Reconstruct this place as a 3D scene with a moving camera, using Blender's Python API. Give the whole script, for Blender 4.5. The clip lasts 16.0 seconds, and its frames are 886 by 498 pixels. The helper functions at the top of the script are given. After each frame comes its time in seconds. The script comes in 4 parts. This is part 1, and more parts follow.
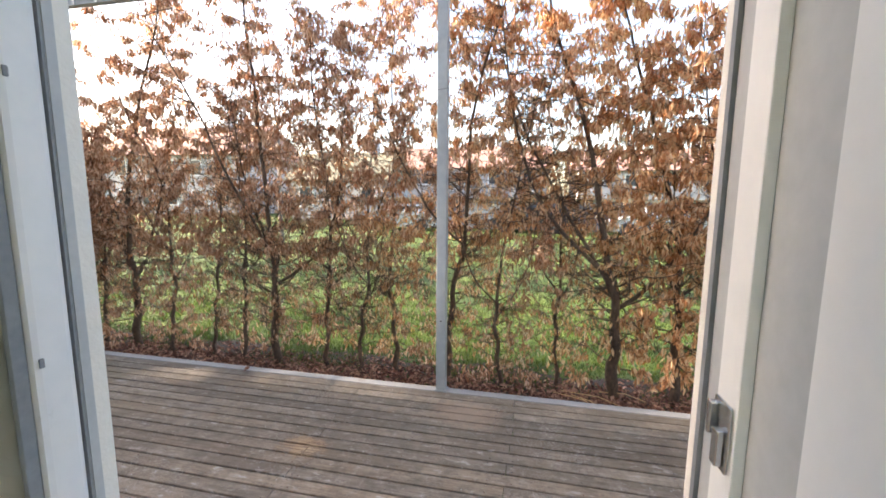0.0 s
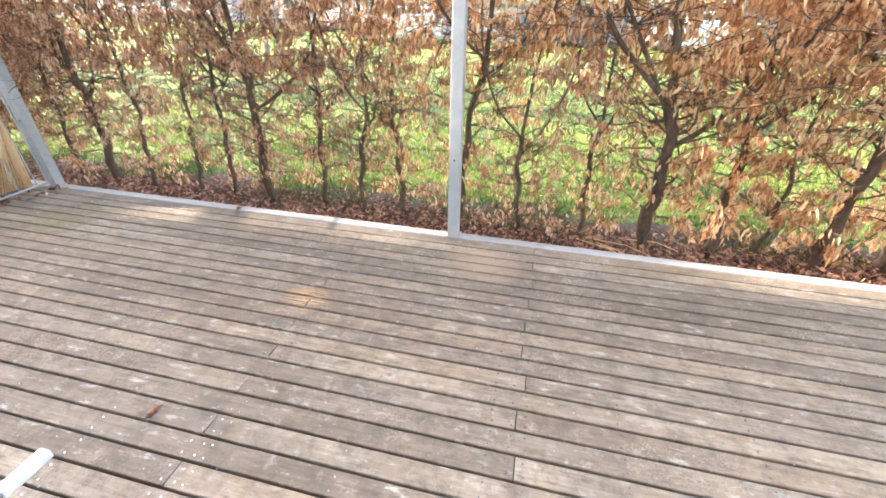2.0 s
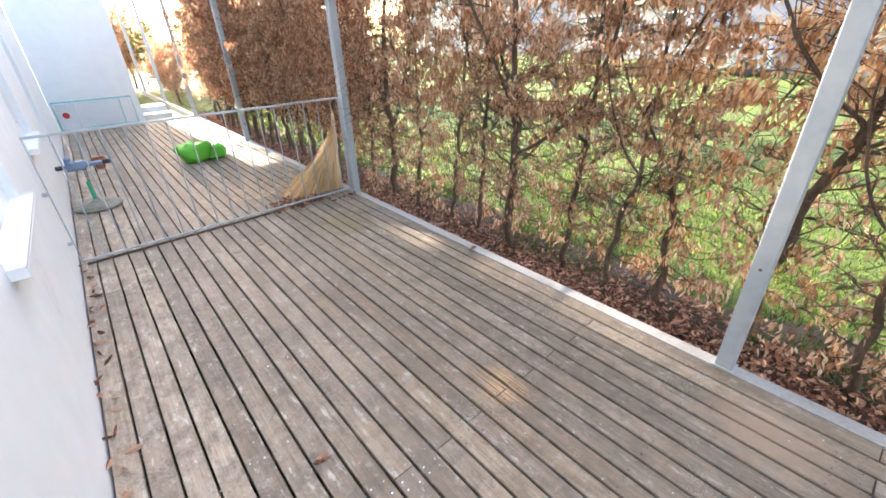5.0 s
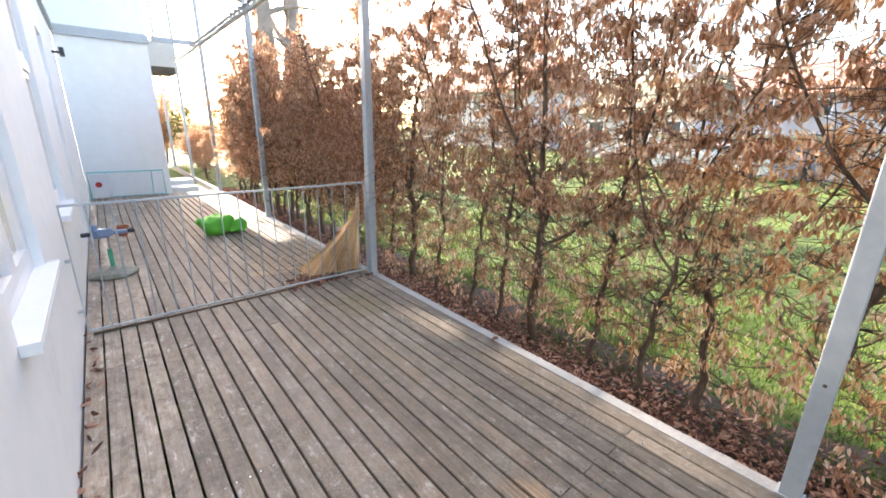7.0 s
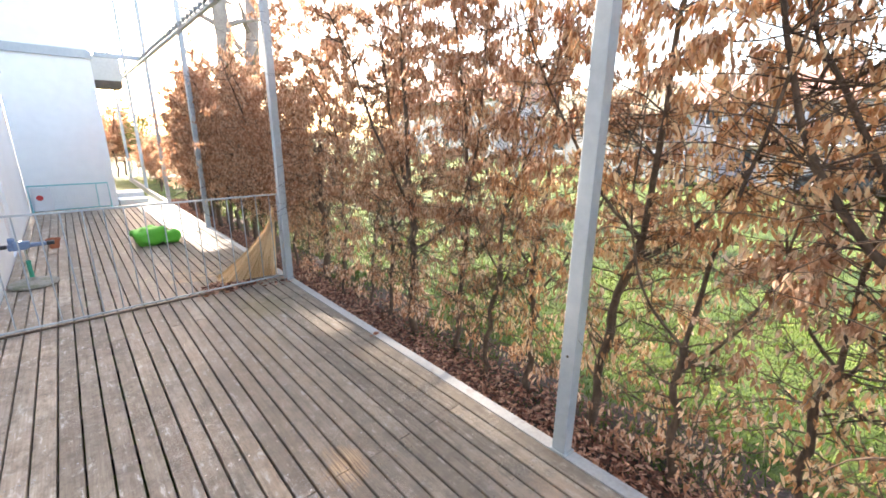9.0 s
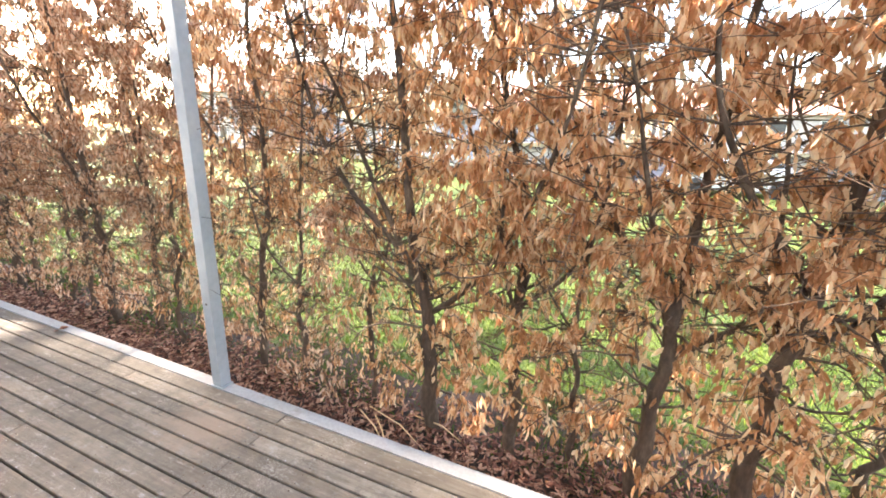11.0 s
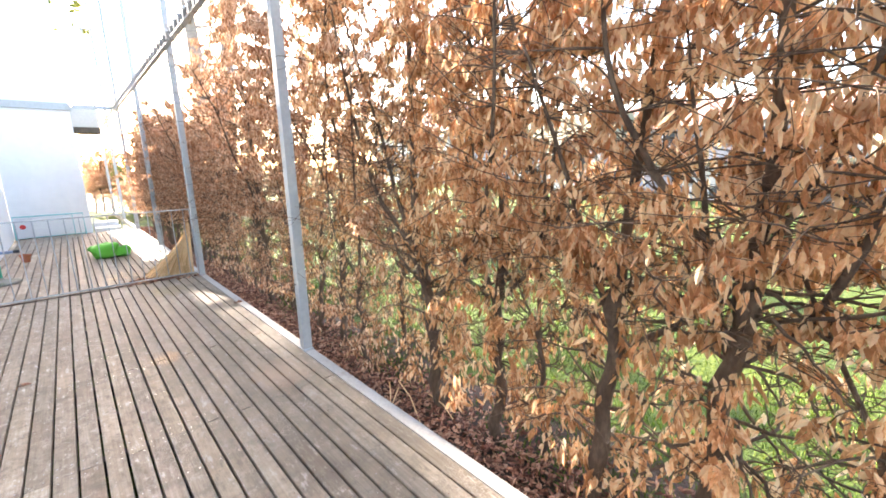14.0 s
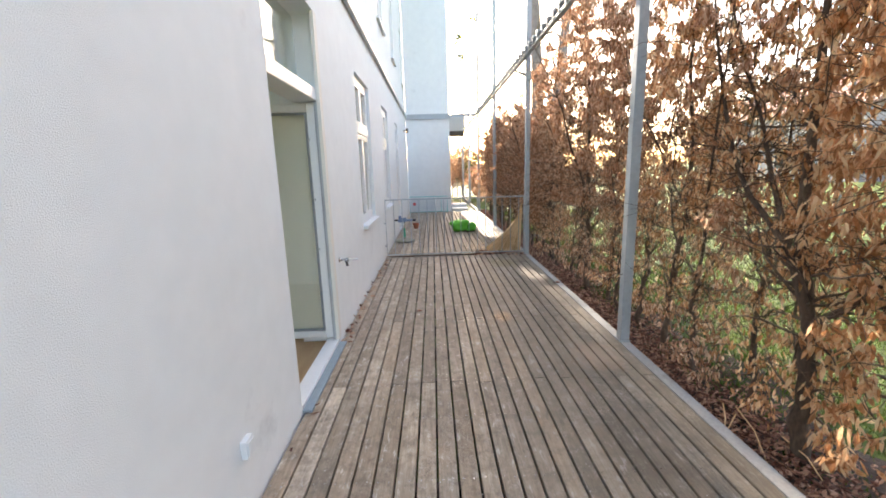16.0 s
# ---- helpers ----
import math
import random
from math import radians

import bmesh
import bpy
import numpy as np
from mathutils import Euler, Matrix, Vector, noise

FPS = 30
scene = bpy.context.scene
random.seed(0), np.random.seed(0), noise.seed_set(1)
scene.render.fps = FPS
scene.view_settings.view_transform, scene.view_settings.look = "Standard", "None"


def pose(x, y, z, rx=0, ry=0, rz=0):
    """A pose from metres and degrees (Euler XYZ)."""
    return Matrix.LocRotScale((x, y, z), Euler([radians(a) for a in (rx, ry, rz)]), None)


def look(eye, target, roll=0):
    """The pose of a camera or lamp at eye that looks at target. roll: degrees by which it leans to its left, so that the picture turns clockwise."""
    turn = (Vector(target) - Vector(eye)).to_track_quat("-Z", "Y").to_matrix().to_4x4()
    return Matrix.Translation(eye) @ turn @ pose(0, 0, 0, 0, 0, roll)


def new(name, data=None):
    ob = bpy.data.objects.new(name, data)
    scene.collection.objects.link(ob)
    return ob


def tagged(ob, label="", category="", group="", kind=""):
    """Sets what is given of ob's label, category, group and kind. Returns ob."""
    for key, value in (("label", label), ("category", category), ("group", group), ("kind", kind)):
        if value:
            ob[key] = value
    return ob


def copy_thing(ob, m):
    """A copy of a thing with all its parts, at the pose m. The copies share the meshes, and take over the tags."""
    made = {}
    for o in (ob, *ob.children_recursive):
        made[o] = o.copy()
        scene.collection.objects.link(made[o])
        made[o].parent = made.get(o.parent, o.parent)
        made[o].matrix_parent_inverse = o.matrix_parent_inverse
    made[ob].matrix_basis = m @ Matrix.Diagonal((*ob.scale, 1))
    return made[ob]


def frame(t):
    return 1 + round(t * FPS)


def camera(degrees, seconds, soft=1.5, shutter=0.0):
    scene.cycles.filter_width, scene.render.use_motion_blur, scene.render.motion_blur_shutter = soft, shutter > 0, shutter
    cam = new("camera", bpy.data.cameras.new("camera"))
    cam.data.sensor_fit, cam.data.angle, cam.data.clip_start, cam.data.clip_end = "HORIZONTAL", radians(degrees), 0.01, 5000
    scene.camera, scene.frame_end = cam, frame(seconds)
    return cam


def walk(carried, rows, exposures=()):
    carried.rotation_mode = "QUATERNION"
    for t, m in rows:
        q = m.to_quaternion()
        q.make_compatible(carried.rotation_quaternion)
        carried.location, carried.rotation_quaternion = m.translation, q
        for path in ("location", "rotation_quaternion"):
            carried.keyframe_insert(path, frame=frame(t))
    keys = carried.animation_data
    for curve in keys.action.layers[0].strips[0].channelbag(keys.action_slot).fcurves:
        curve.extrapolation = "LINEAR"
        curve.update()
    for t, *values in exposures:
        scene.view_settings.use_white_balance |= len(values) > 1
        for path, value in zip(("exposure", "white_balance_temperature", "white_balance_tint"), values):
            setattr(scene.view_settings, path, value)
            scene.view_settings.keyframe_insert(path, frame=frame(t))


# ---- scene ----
# ---------------------------------------------------------------- camera
cam = camera(94.9, 16.0, soft=1.7)
PATH = [
    (0, (0.711, -0.648, 1.657), (0.291, 1.29, 1.399), 0.4),
    (0.5, (0.592, -0.488, 1.646), (0.160, 1.390, 1.116), 0.3),
    (1, (0.55, -0.358, 1.579), (0.151, 1.395, 0.702), 0.7),
    (1.5, (0.556, -0.208, 1.572), (0.171, 1.449, 0.521), 0.5),
    (2, (0.536, -0.121, 1.582), (0.159, 1.539, 0.532), 0.8),
    (2.5, (0.502, -0.001, 1.576), (0.138, 1.654, 0.513), 0.8),
    (3, (0.461, 0.036, 1.569), (-0.151, 1.619, 0.511), -2.7),
    (3.5, (0.367, 0.115, 1.54), (-0.541, 1.566, 0.504), -4.1),
    (4, (0.268, 0.185, 1.584), (-0.902, 1.438, 0.554), -4.4),
    (4.5, (0.245, 0.281, 1.639), (-1.017, 1.443, 0.612), -2.6),
    (5, (0.275, 0.408, 1.636), (-1.075, 1.546, 0.697), -1.9),
    (7.3, (0.1, 0.34, 1.651), (-1.384, 1.561, 1.098), 0.9),
    (7.5, (0.131, 0.382, 1.652), (-1.361, 1.595, 1.102), 0.9),
    (8, (0.244, 0.44, 1.68), (-1.239, 1.66, 1.121), 0.9),
    (8.2, (0.353, 0.501, 1.698), (-1.128, 1.725, 1.142), 0.9),
    (10.3, (1.86, 0.985, 1.79), (0.86, 2.60, 1.19), 0.7),
    (10.5, (1.93, 0.958, 1.80), (1.035, 2.628, 1.183), 1.1),
    (11, (2.349, 0.914, 1.723), (1.6, 2.69, 1.189), 2.0),
    (11.5, (2.763, 0.932, 1.708), (2.143, 2.757, 1.176), 1.8),
    (12, (3.104, 1.044, 1.644), (2.469, 2.871, 1.133), 1.1),
    (12.5, (3.29, 1.17, 1.625), (2.672, 3.01, 1.145), 1.6),
    (13, (3.443, 1.336, 1.639), (2.574, 3.082, 1.199), -0.1),
    (13.5, (3.454, 1.279, 1.634), (2.269, 2.835, 1.219), -1.3),
    (14, (3.453, 1.195, 1.615), (2.003, 2.514, 1.217), -1.4),
    (14.5, (3.424, 1.103, 1.633), (1.777, 2.159, 1.218), -1.7),
    (15, (3.428, 1.045, 1.617), (1.611, 1.776, 1.213), -1.9),
    (15.5, (3.44, 0.969, 1.588), (1.518, 1.358, 1.197), -1.8),
    (16, (3.439, 0.923, 1.581), (1.477, 0.961, 1.194), -1.7),
]
walk(cam, [(t, look(e, g, r)) for t, e, g, r in PATH],
     exposures=((0.0, 2.5, 7150, 19), (0.9, 3.2, 7250, 19), (1.8, 3.6, 7300, 18), (3.0, 3.5, 7200, 17), (5.0, 3.2, 7100, 17),
                (8.0, 2.88, 7100, 18), (10.5, 3.4, 7250, 18), (12.5, 3.42, 7350, 19), (14.2, 3.33, 7150, 18), (15.0, 2.95, 7200, 17), (16.0, 2.4, 7300, 16)))

# ---------------------------------------------------------------- world and sun
SUN_ELEV, SUN_AZ = 19.5, 2.2      # sun stands over the far end of the terrace, a little behind the house line
world = bpy.data.worlds.new("world")
scene.world = world
world.use_nodes = True
wn = world.node_tree
sky = wn.nodes.new("ShaderNodeTexSky")
sky.sky_type, sky.sun_disc = "NISHITA", False
sun_dir = Vector((-math.cos(radians(SUN_ELEV)) * math.cos(radians(SUN_AZ)),
                  -math.cos(radians(SUN_ELEV)) * math.sin(radians(SUN_AZ)), math.sin(radians(SUN_ELEV))))
sky.sun_elevation = radians(SUN_ELEV)
sky.sun_rotation = math.atan2(sun_dir.x, sun_dir.y)
sky.air_density, sky.dust_density, sky.ozone_density = 1.0, 2.5, 1.0
wn.links.new(sky.outputs[0], wn.nodes["Background"].inputs[0])
wn.nodes["Background"].inputs[1].default_value = 0.15
sun_data = bpy.data.lights.new("sun", "SUN")
sun_data.energy, sun_data.angle, sun_data.color = 3.6, radians(0.6), (1.0, 0.93, 0.82)
sun = new("sun", sun_data)
sun.matrix_world = look(sun_dir * 60, (0, 0, 0))

# ---------------------------------------------------------------- plan, in metres
WALL_T = 0.36            # house wall, outer face at y = 0
END_X = -11.86           # face of the end building
EDGE_Y = 2.605           # line of posts
PITCH = 0.111            # deck board with its gap, by the wall
PITCH_OUTER = 0.1032     # the same, by the hedge
GROUND_Z = -0.15
CORNICE_Z = 3.40


# ---------------------------------------------------------------- materials
def node(nt, kind, **values):
    n = nt.nodes.new(kind)
    for k, v in values.items():
        if k in n.inputs:
            n.inputs[k].default_value = v
    return n


def material(name, colors, rough=0.7, scale=(4, 40), stretch=(1, 1, 1), bump=0.15, bump_scale=80, metal=0.0,
             per="none", amount=0.25, coords="Object", translucent=0.0, dirt=None, bump_dist=0.004, spec=0.4):
    """colors: two or three base colours mixed by noise at two scales; per: object or island adds variation."""
    m = bpy.data.materials.new(name)
    m.use_nodes = True
    nt = m.node_tree
    L = nt.links.new
    b = nt.nodes["Principled BSDF"]
    b.inputs["Roughness"].default_value, b.inputs["Metallic"].default_value = rough, metal
    b.inputs["Specular IOR Level"].default_value = spec
    tc = nt.nodes.new("ShaderNodeTexCoord")
    mp = nt.nodes.new("ShaderNodeMapping")
    mp.inputs["Scale"].default_value = stretch
    if coords == "World":
        geo = nt.nodes.new("ShaderNodeNewGeometry")
        L(geo.outputs["Position"], mp.inputs["Vector"])
    else:
        L(tc.outputs[coords], mp.inputs["Vector"])
    if per == "object":
        oi = nt.nodes.new("ShaderNodeObjectInfo")
        rnd = oi.outputs["Random"]
    elif per == "island":
        gi = nt.nodes.new("ShaderNodeNewGeometry")
        rnd = gi.outputs["Random Per Island"]
    else:
        rnd = None
    n1 = node(nt, "ShaderNodeTexNoise", Scale=scale[0], Detail=4.0)
    n2 = node(nt, "ShaderNodeTexNoise", Scale=scale[1], Detail=5.0)
    L(mp.outputs[0], n1.inputs["Vector"]), L(mp.outputs[0], n2.inputs["Vector"])
    mix = nt.nodes.new("ShaderNodeMath")
    mix.operation = "MULTIPLY_ADD"
    L(n2.outputs["Fac"], mix.inputs[0])
    mix.inputs[1].default_value = 0.5
    half = nt.nodes.new("ShaderNodeMath")
    half.operation = "MULTIPLY"
    L(n1.outputs["Fac"], half.inputs[0])
    half.inputs[1].default_value = 0.5
    L(half.outputs[0], mix.inputs[2])
    val = mix.outputs[0]
    if rnd is not None:
        r = nt.nodes.new("ShaderNodeMath")
        r.operation = "MULTIPLY_ADD"
        L(rnd, r.inputs[0])
        r.inputs[1].default_value = amount
        sub = nt.nodes.new("ShaderNodeMath")
        sub.operation = "SUBTRACT"
        L(val, sub.inputs[0])
        sub.inputs[1].default_value = amount / 2
        L(sub.outputs[0], r.inputs[2])
        val = r.outputs[0]
    ramp = nt.nodes.new("ShaderNodeValToRGB")
    e = ramp.color_ramp.elements
    e[0].position, e[1].position = 0.34, 0.66
    e[0].color, e[1].color = (*colors[0], 1), (*colors[-1], 1)
    for i, c in enumerate(colors[1:-1]):
        x = e.new(0.34 + 0.32 * (i + 1) / (len(colors) - 1))
        x.color = (*c, 1)
    L(val, ramp.inputs[0])
    out = ramp.outputs[0]
    if dirt:
        dn = node(nt, "ShaderNodeTexNoise", Scale=dirt[1], Detail=6.0, Roughness=0.7)
        L(mp.outputs[0], dn.inputs["Vector"])
        dr = nt.nodes.new("ShaderNodeValToRGB")
        dr.color_ramp.elements[0].position, dr.color_ramp.elements[1].position = dirt[2], dirt[3]
        L(dn.outputs["Fac"], dr.inputs[0])
        mx = nt.nodes.new("ShaderNodeMix")
        mx.data_type = "RGBA"
        L(dr.outputs[0], mx.inputs[0])
        L(out, mx.inputs[6])
        mx.inputs[7].default_value = (*dirt[0], 1)
        out = mx.outputs[2]
    L(out, b.inputs["Base Color"])
    if bump:
        n3 = node(nt, "ShaderNodeTexNoise", Scale=bump_scale, Detail=4.0)
        L(mp.outputs[0], n3.inputs["Vector"])
        bp = node(nt, "ShaderNodeBump", Strength=bump, Distance=bump_dist)
        L(n3.outputs["Fac"], bp.inputs["Height"])
        L(bp.outputs[0], b.inputs["Normal"])
    if translucent:
        tr = nt.nodes.new("ShaderNodeBsdfTranslucent")
        L(out, tr.inputs[0])
        ms = nt.nodes.new("ShaderNodeMixShader")
        ms.inputs[0].default_value = translucent
        L(b.outputs[0], ms.inputs[1]), L(tr.outputs[0], ms.inputs[2])
        L(ms.outputs[0], nt.nodes["Material Output"].inputs[0])
    return m


def deck_material():
    """Weathered grey boards: long grain, a tone of its own for every board, blotches that run over several boards."""
    m = bpy.data.materials.new("weathered_deck_wood")
    m.use_nodes = True
    nt = m.node_tree
    L = nt.links.new
    b = nt.nodes["Principled BSDF"]
    b.inputs["Roughness"].default_value, b.inputs["Specular IOR Level"].default_value = 0.72, 0.35
    geo = nt.nodes.new("ShaderNodeNewGeometry")
    oi = nt.nodes.new("ShaderNodeObjectInfo")
    off = nt.nodes.new("ShaderNodeVectorMath")
    off.operation = "ADD"
    comb = nt.nodes.new("ShaderNodeCombineXYZ")
    mul = nt.nodes.new("ShaderNodeMath")
    mul.operation, mul.inputs[1].default_value = "MULTIPLY", 37.0
    L(oi.outputs["Random"], mul.inputs[0]), L(mul.outputs[0], comb.inputs[0]), L(mul.outputs[0], comb.inputs[2])
    L(geo.outputs["Position"], off.inputs[0]), L(comb.outputs[0], off.inputs[1])
    mp = nt.nodes.new("ShaderNodeMapping")
    mp.inputs["Scale"].default_value = (1.6, 22, 8)
    L(off.outputs[0], mp.inputs[0])
    grain = node(nt, "ShaderNodeTexNoise", Scale=2.2, Detail=8.0, Roughness=0.6)
    L(mp.outputs[0], grain.inputs["Vector"])
    blot = node(nt, "ShaderNodeTexNoise", Scale=1.6, Detail=5.0, Roughness=0.6)
    L(geo.outputs["Position"], blot.inputs["Vector"])
    fleck = node(nt, "ShaderNodeTexNoise", Scale=13.0, Detail=6.0, Roughness=0.75)
    L(geo.outputs["Position"], fleck.inputs["Vector"])

    def ramp(src, stops):
        r = nt.nodes.new("ShaderNodeValToRGB")
        e = r.color_ramp.elements
        e[0].position, e[0].color = stops[0][0], (*stops[0][1], 1)
        e[1].position, e[1].color = stops[-1][0], (*stops[-1][1], 1)
        for p, c in stops[1:-1]:
            e.new(p).color = (*c, 1)
        L(src, r.inputs[0])
        return r.outputs[0]

    def mixc(kind, fac, a, bb):
        x = nt.nodes.new("ShaderNodeMix")
        x.data_type, x.blend_type = "RGBA", kind
        if isinstance(fac, float):
            x.inputs[0].default_value = fac
        else:
            L(fac, x.inputs[0])
        for s, v in ((6, a), (7, bb)):
            if isinstance(v, tuple):
                x.inputs[s].default_value = (*v, 1)
            else:
                L(v, x.inputs[s])
        return x.outputs[2]

    base = ramp(grain.outputs["Fac"], ((0.22, (0.185, 0.155, 0.120)), (0.50, (0.29, 0.25, 0.205)), (0.80, (0.385, 0.345, 0.30))))
    tone = ramp(oi.outputs["Random"], ((0.0, (0.76, 0.74, 0.72)), (0.35, (0.94, 0.92, 0.92)), (0.6, (1.05, 0.98, 0.92)), (0.85, (1.15, 1.12, 1.1)), (1.0, (1.42, 1.42, 1.43))))
    c = mixc("MULTIPLY", 1.0, base, tone)
    warm = ramp(blot.outputs["Fac"], ((0.50, (0, 0, 0)), (0.68, (0.3, 0.3, 0.3))))
    c = mixc("MIX", warm, c, (0.27, 0.195, 0.14))
    n4 = node(nt, "ShaderNodeTexNoise", Scale=0.9, Detail=4.0, Roughness=0.6)
    L(off.outputs[0], n4.inputs["Vector"])
    dark = ramp(n4.outputs["Fac"], ((0.44, (0, 0, 0)), (0.60, (0.5, 0.5, 0.5))))
    c = mixc("MIX", dark, c, (0.125, 0.10, 0.080))
    pale = ramp(fleck.outputs["Fac"], ((0.56, (0, 0, 0)), (0.68, (0.6, 0.6, 0.6))))
    c = mixc("MIX", pale, c, (0.43, 0.405, 0.375))
    mp2 = nt.nodes.new("ShaderNodeMapping")
    mp2.inputs["Scale"].default_value = (5, 16, 5)
    L(off.outputs[0], mp2.inputs[0])
    scuff = node(nt, "ShaderNodeTexNoise", Scale=1.5, Detail=7.0, Roughness=0.7)
    L(mp2.outputs[0], scuff.inputs["Vector"])
    c = mixc("MIX", ramp(scuff.outputs["Fac"], ((0.58, (0, 0, 0)), (0.66, (0.7, 0.7, 0.7)))), c, (0.50, 0.475, 0.45))
    c = mixc("MIX", ramp(scuff.outputs["Fac"], ((0.33, (0.7, 0.7, 0.7)), (0.43, (0, 0, 0)))), c, (0.13, 0.105, 0.085))
    # board colour gets paler towards the wall
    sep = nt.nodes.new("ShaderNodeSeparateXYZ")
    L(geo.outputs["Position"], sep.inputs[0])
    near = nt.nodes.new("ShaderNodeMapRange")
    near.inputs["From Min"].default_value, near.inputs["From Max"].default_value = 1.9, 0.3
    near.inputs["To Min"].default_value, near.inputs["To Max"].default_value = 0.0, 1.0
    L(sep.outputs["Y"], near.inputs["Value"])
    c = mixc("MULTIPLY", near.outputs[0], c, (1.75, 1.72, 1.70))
    mp3 = nt.nodes.new("ShaderNodeMapping")
    mp3.inputs["Scale"].default_value = (2.2, 95, 8)
    L(off.outputs[0], mp3.inputs[0])
    fine = node(nt, "ShaderNodeTexNoise", Scale=1.6, Detail=6.0, Roughness=0.65)
    L(mp3.outputs[0], fine.inputs["Vector"])
    c = mixc("MULTIPLY", 1.0, c, ramp(fine.outputs["Fac"], ((0.30, (0.84, 0.83, 0.82)), (0.52, (1, 1, 1)), (0.72, (1.1, 1.1, 1.1)))))
    # two worn places where something stood: a square by the edge and a rubbed spot

    def spot(cx, cy, rx, ry, fac, col, c):
        vm = nt.nodes.new("ShaderNodeVectorMath")
        vm.operation = "SUBTRACT"
        L(geo.outputs["Position"], vm.inputs[0])
        vm.inputs[1].default_value = (cx, cy, 0)
        sc = nt.nodes.new("ShaderNodeVectorMath")
        sc.operation = "MULTIPLY"
        sc.inputs[1].default_value = (1 / rx, 1 / ry, 0)
        L(vm.outputs[0], sc.inputs[0])
        ln = nt.nodes.new("ShaderNodeVectorMath")
        ln.operation = "LENGTH"
        L(sc.outputs[0], ln.inputs[0])
        ad = nt.nodes.new("ShaderNodeMath")
        ad.operation = "MULTIPLY_ADD"
        L(fleck.outputs["Fac"], ad.inputs[0])
        ad.inputs[1].default_value = 2.2
        L(ln.outputs["Value"], ad.inputs[2])
        f = ramp(ad.outputs[0], ((0.75, (fac, fac, fac)), (1.0, (0, 0, 0))))
        r = nt.nodes.new("ShaderNodeMapRange")
        r.inputs["From Min"].default_value, r.inputs["From Max"].default_value = 1.5, 2.3
        r.inputs["To Min"].default_value, r.inputs["To Max"].default_value = fac, 0.0
        L(ad.outputs[0], r.inputs["Value"])
        return mixc("MIX", r.outputs[0], c, col)

    n5 = node(nt, "ShaderNodeTexNoise", Scale=9.0, Detail=8.0, Roughness=0.78)
    L(geo.outputs["Position"], n5.inputs["Vector"])
    c = mixc("MIX", ramp(n5.outputs["Fac"], ((0.46, (0, 0, 0)), (0.62, (0.55, 0.55, 0.55)))), c, (0.13, 0.108, 0.09))
    # chalky pale scribbles, mostly on the outer boards
    n6 = node(nt, "ShaderNodeTexNoise", Scale=24.0, Detail=3.0, Roughness=0.5, Distortion=2.2)
    L(geo.outputs["Position"], n6.inputs["Vector"])
    veins = ramp(n6.outputs["Fac"], ((0.47, (0, 0, 0)), (0.50, (0.6, 0.6, 0.6)), (0.53, (0, 0, 0))))
    where = ramp(blot.outputs["Fac"], ((0.50, (0, 0, 0)), (0.60, (1, 1, 1))))
    both = nt.nodes.new("ShaderNodeMath")
    both.operation = "MULTIPLY"
    L(veins, both.inputs[0]), L(where, both.inputs[1])
    c = mixc("MIX", both.outputs[0], c, (0.58, 0.54, 0.49))
    streaks = mixc("MIX", ramp(fine.outputs["Fac"], ((0.42, (0, 0, 0)), (0.56, (1, 1, 1)))), (0.22, 0.13, 0.08), (0.68, 0.49, 0.31))
    c = spot(-0.69, 1.60, 0.21, 0.15, 0.55, (0.17, 0.13, 0.10), c)
    c = spot(-0.72, 1.62, 0.15, 0.12, 0.95, streaks, c)
    c = spot(0.28, 2.26, 0.27, 0.20, 0.8, (0.42, 0.315, 0.245), c)
    c = spot(-3.2, 2.05, 0.34, 0.25, 0.55, (0.22, 0.18, 0.09), c)
    c = spot(-2.4, 1.75, 0.45, 0.12, 0.4, (0.30, 0.24, 0.17), c)
    c = mixc("MULTIPLY", 1.0, c, (0.87, 0.86, 0.82))
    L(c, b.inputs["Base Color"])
    bp = node(nt, "ShaderNodeBump", Strength=0.35, Distance=0.003)
    L(grain.outputs["Fac"], bp.inputs["Height"])
    L(bp.outputs[0], b.inputs["Normal"])
    return m


def glass_material(name, tint=(0.9, 0.95, 0.93)):
    m = bpy.data.materials.new(name)
    m.use_nodes = True
    b = m.node_tree.nodes["Principled BSDF"]
    b.inputs["Base Color"].default_value = (*tint, 1)
    b.inputs["Roughness"].default_value, b.inputs["IOR"].default_value = 0.02, 1.45
    b.inputs["Transmission Weight"].default_value = 1.0
    return m


def thin_glass_material(name):
    m = bpy.data.materials.new(name)
    m.use_nodes = True
    nt = m.node_tree
    t = nt.nodes.new("ShaderNodeBsdfTransparent")
    g = node(nt, "ShaderNodeBsdfGlossy", Roughness=0.02)
    t.inputs[0].default_value = (0.95, 0.96, 0.93, 1)
    ms = nt.nodes.new("ShaderNodeMixShader")
    ms.inputs[0].default_value = 0.09
    nt.links.new(t.outputs[0], ms.inputs[1]), nt.links.new(g.outputs[0], ms.inputs[2])
    nt.links.new(ms.outputs[0], nt.nodes["Material Output"].inputs[0])
    return m


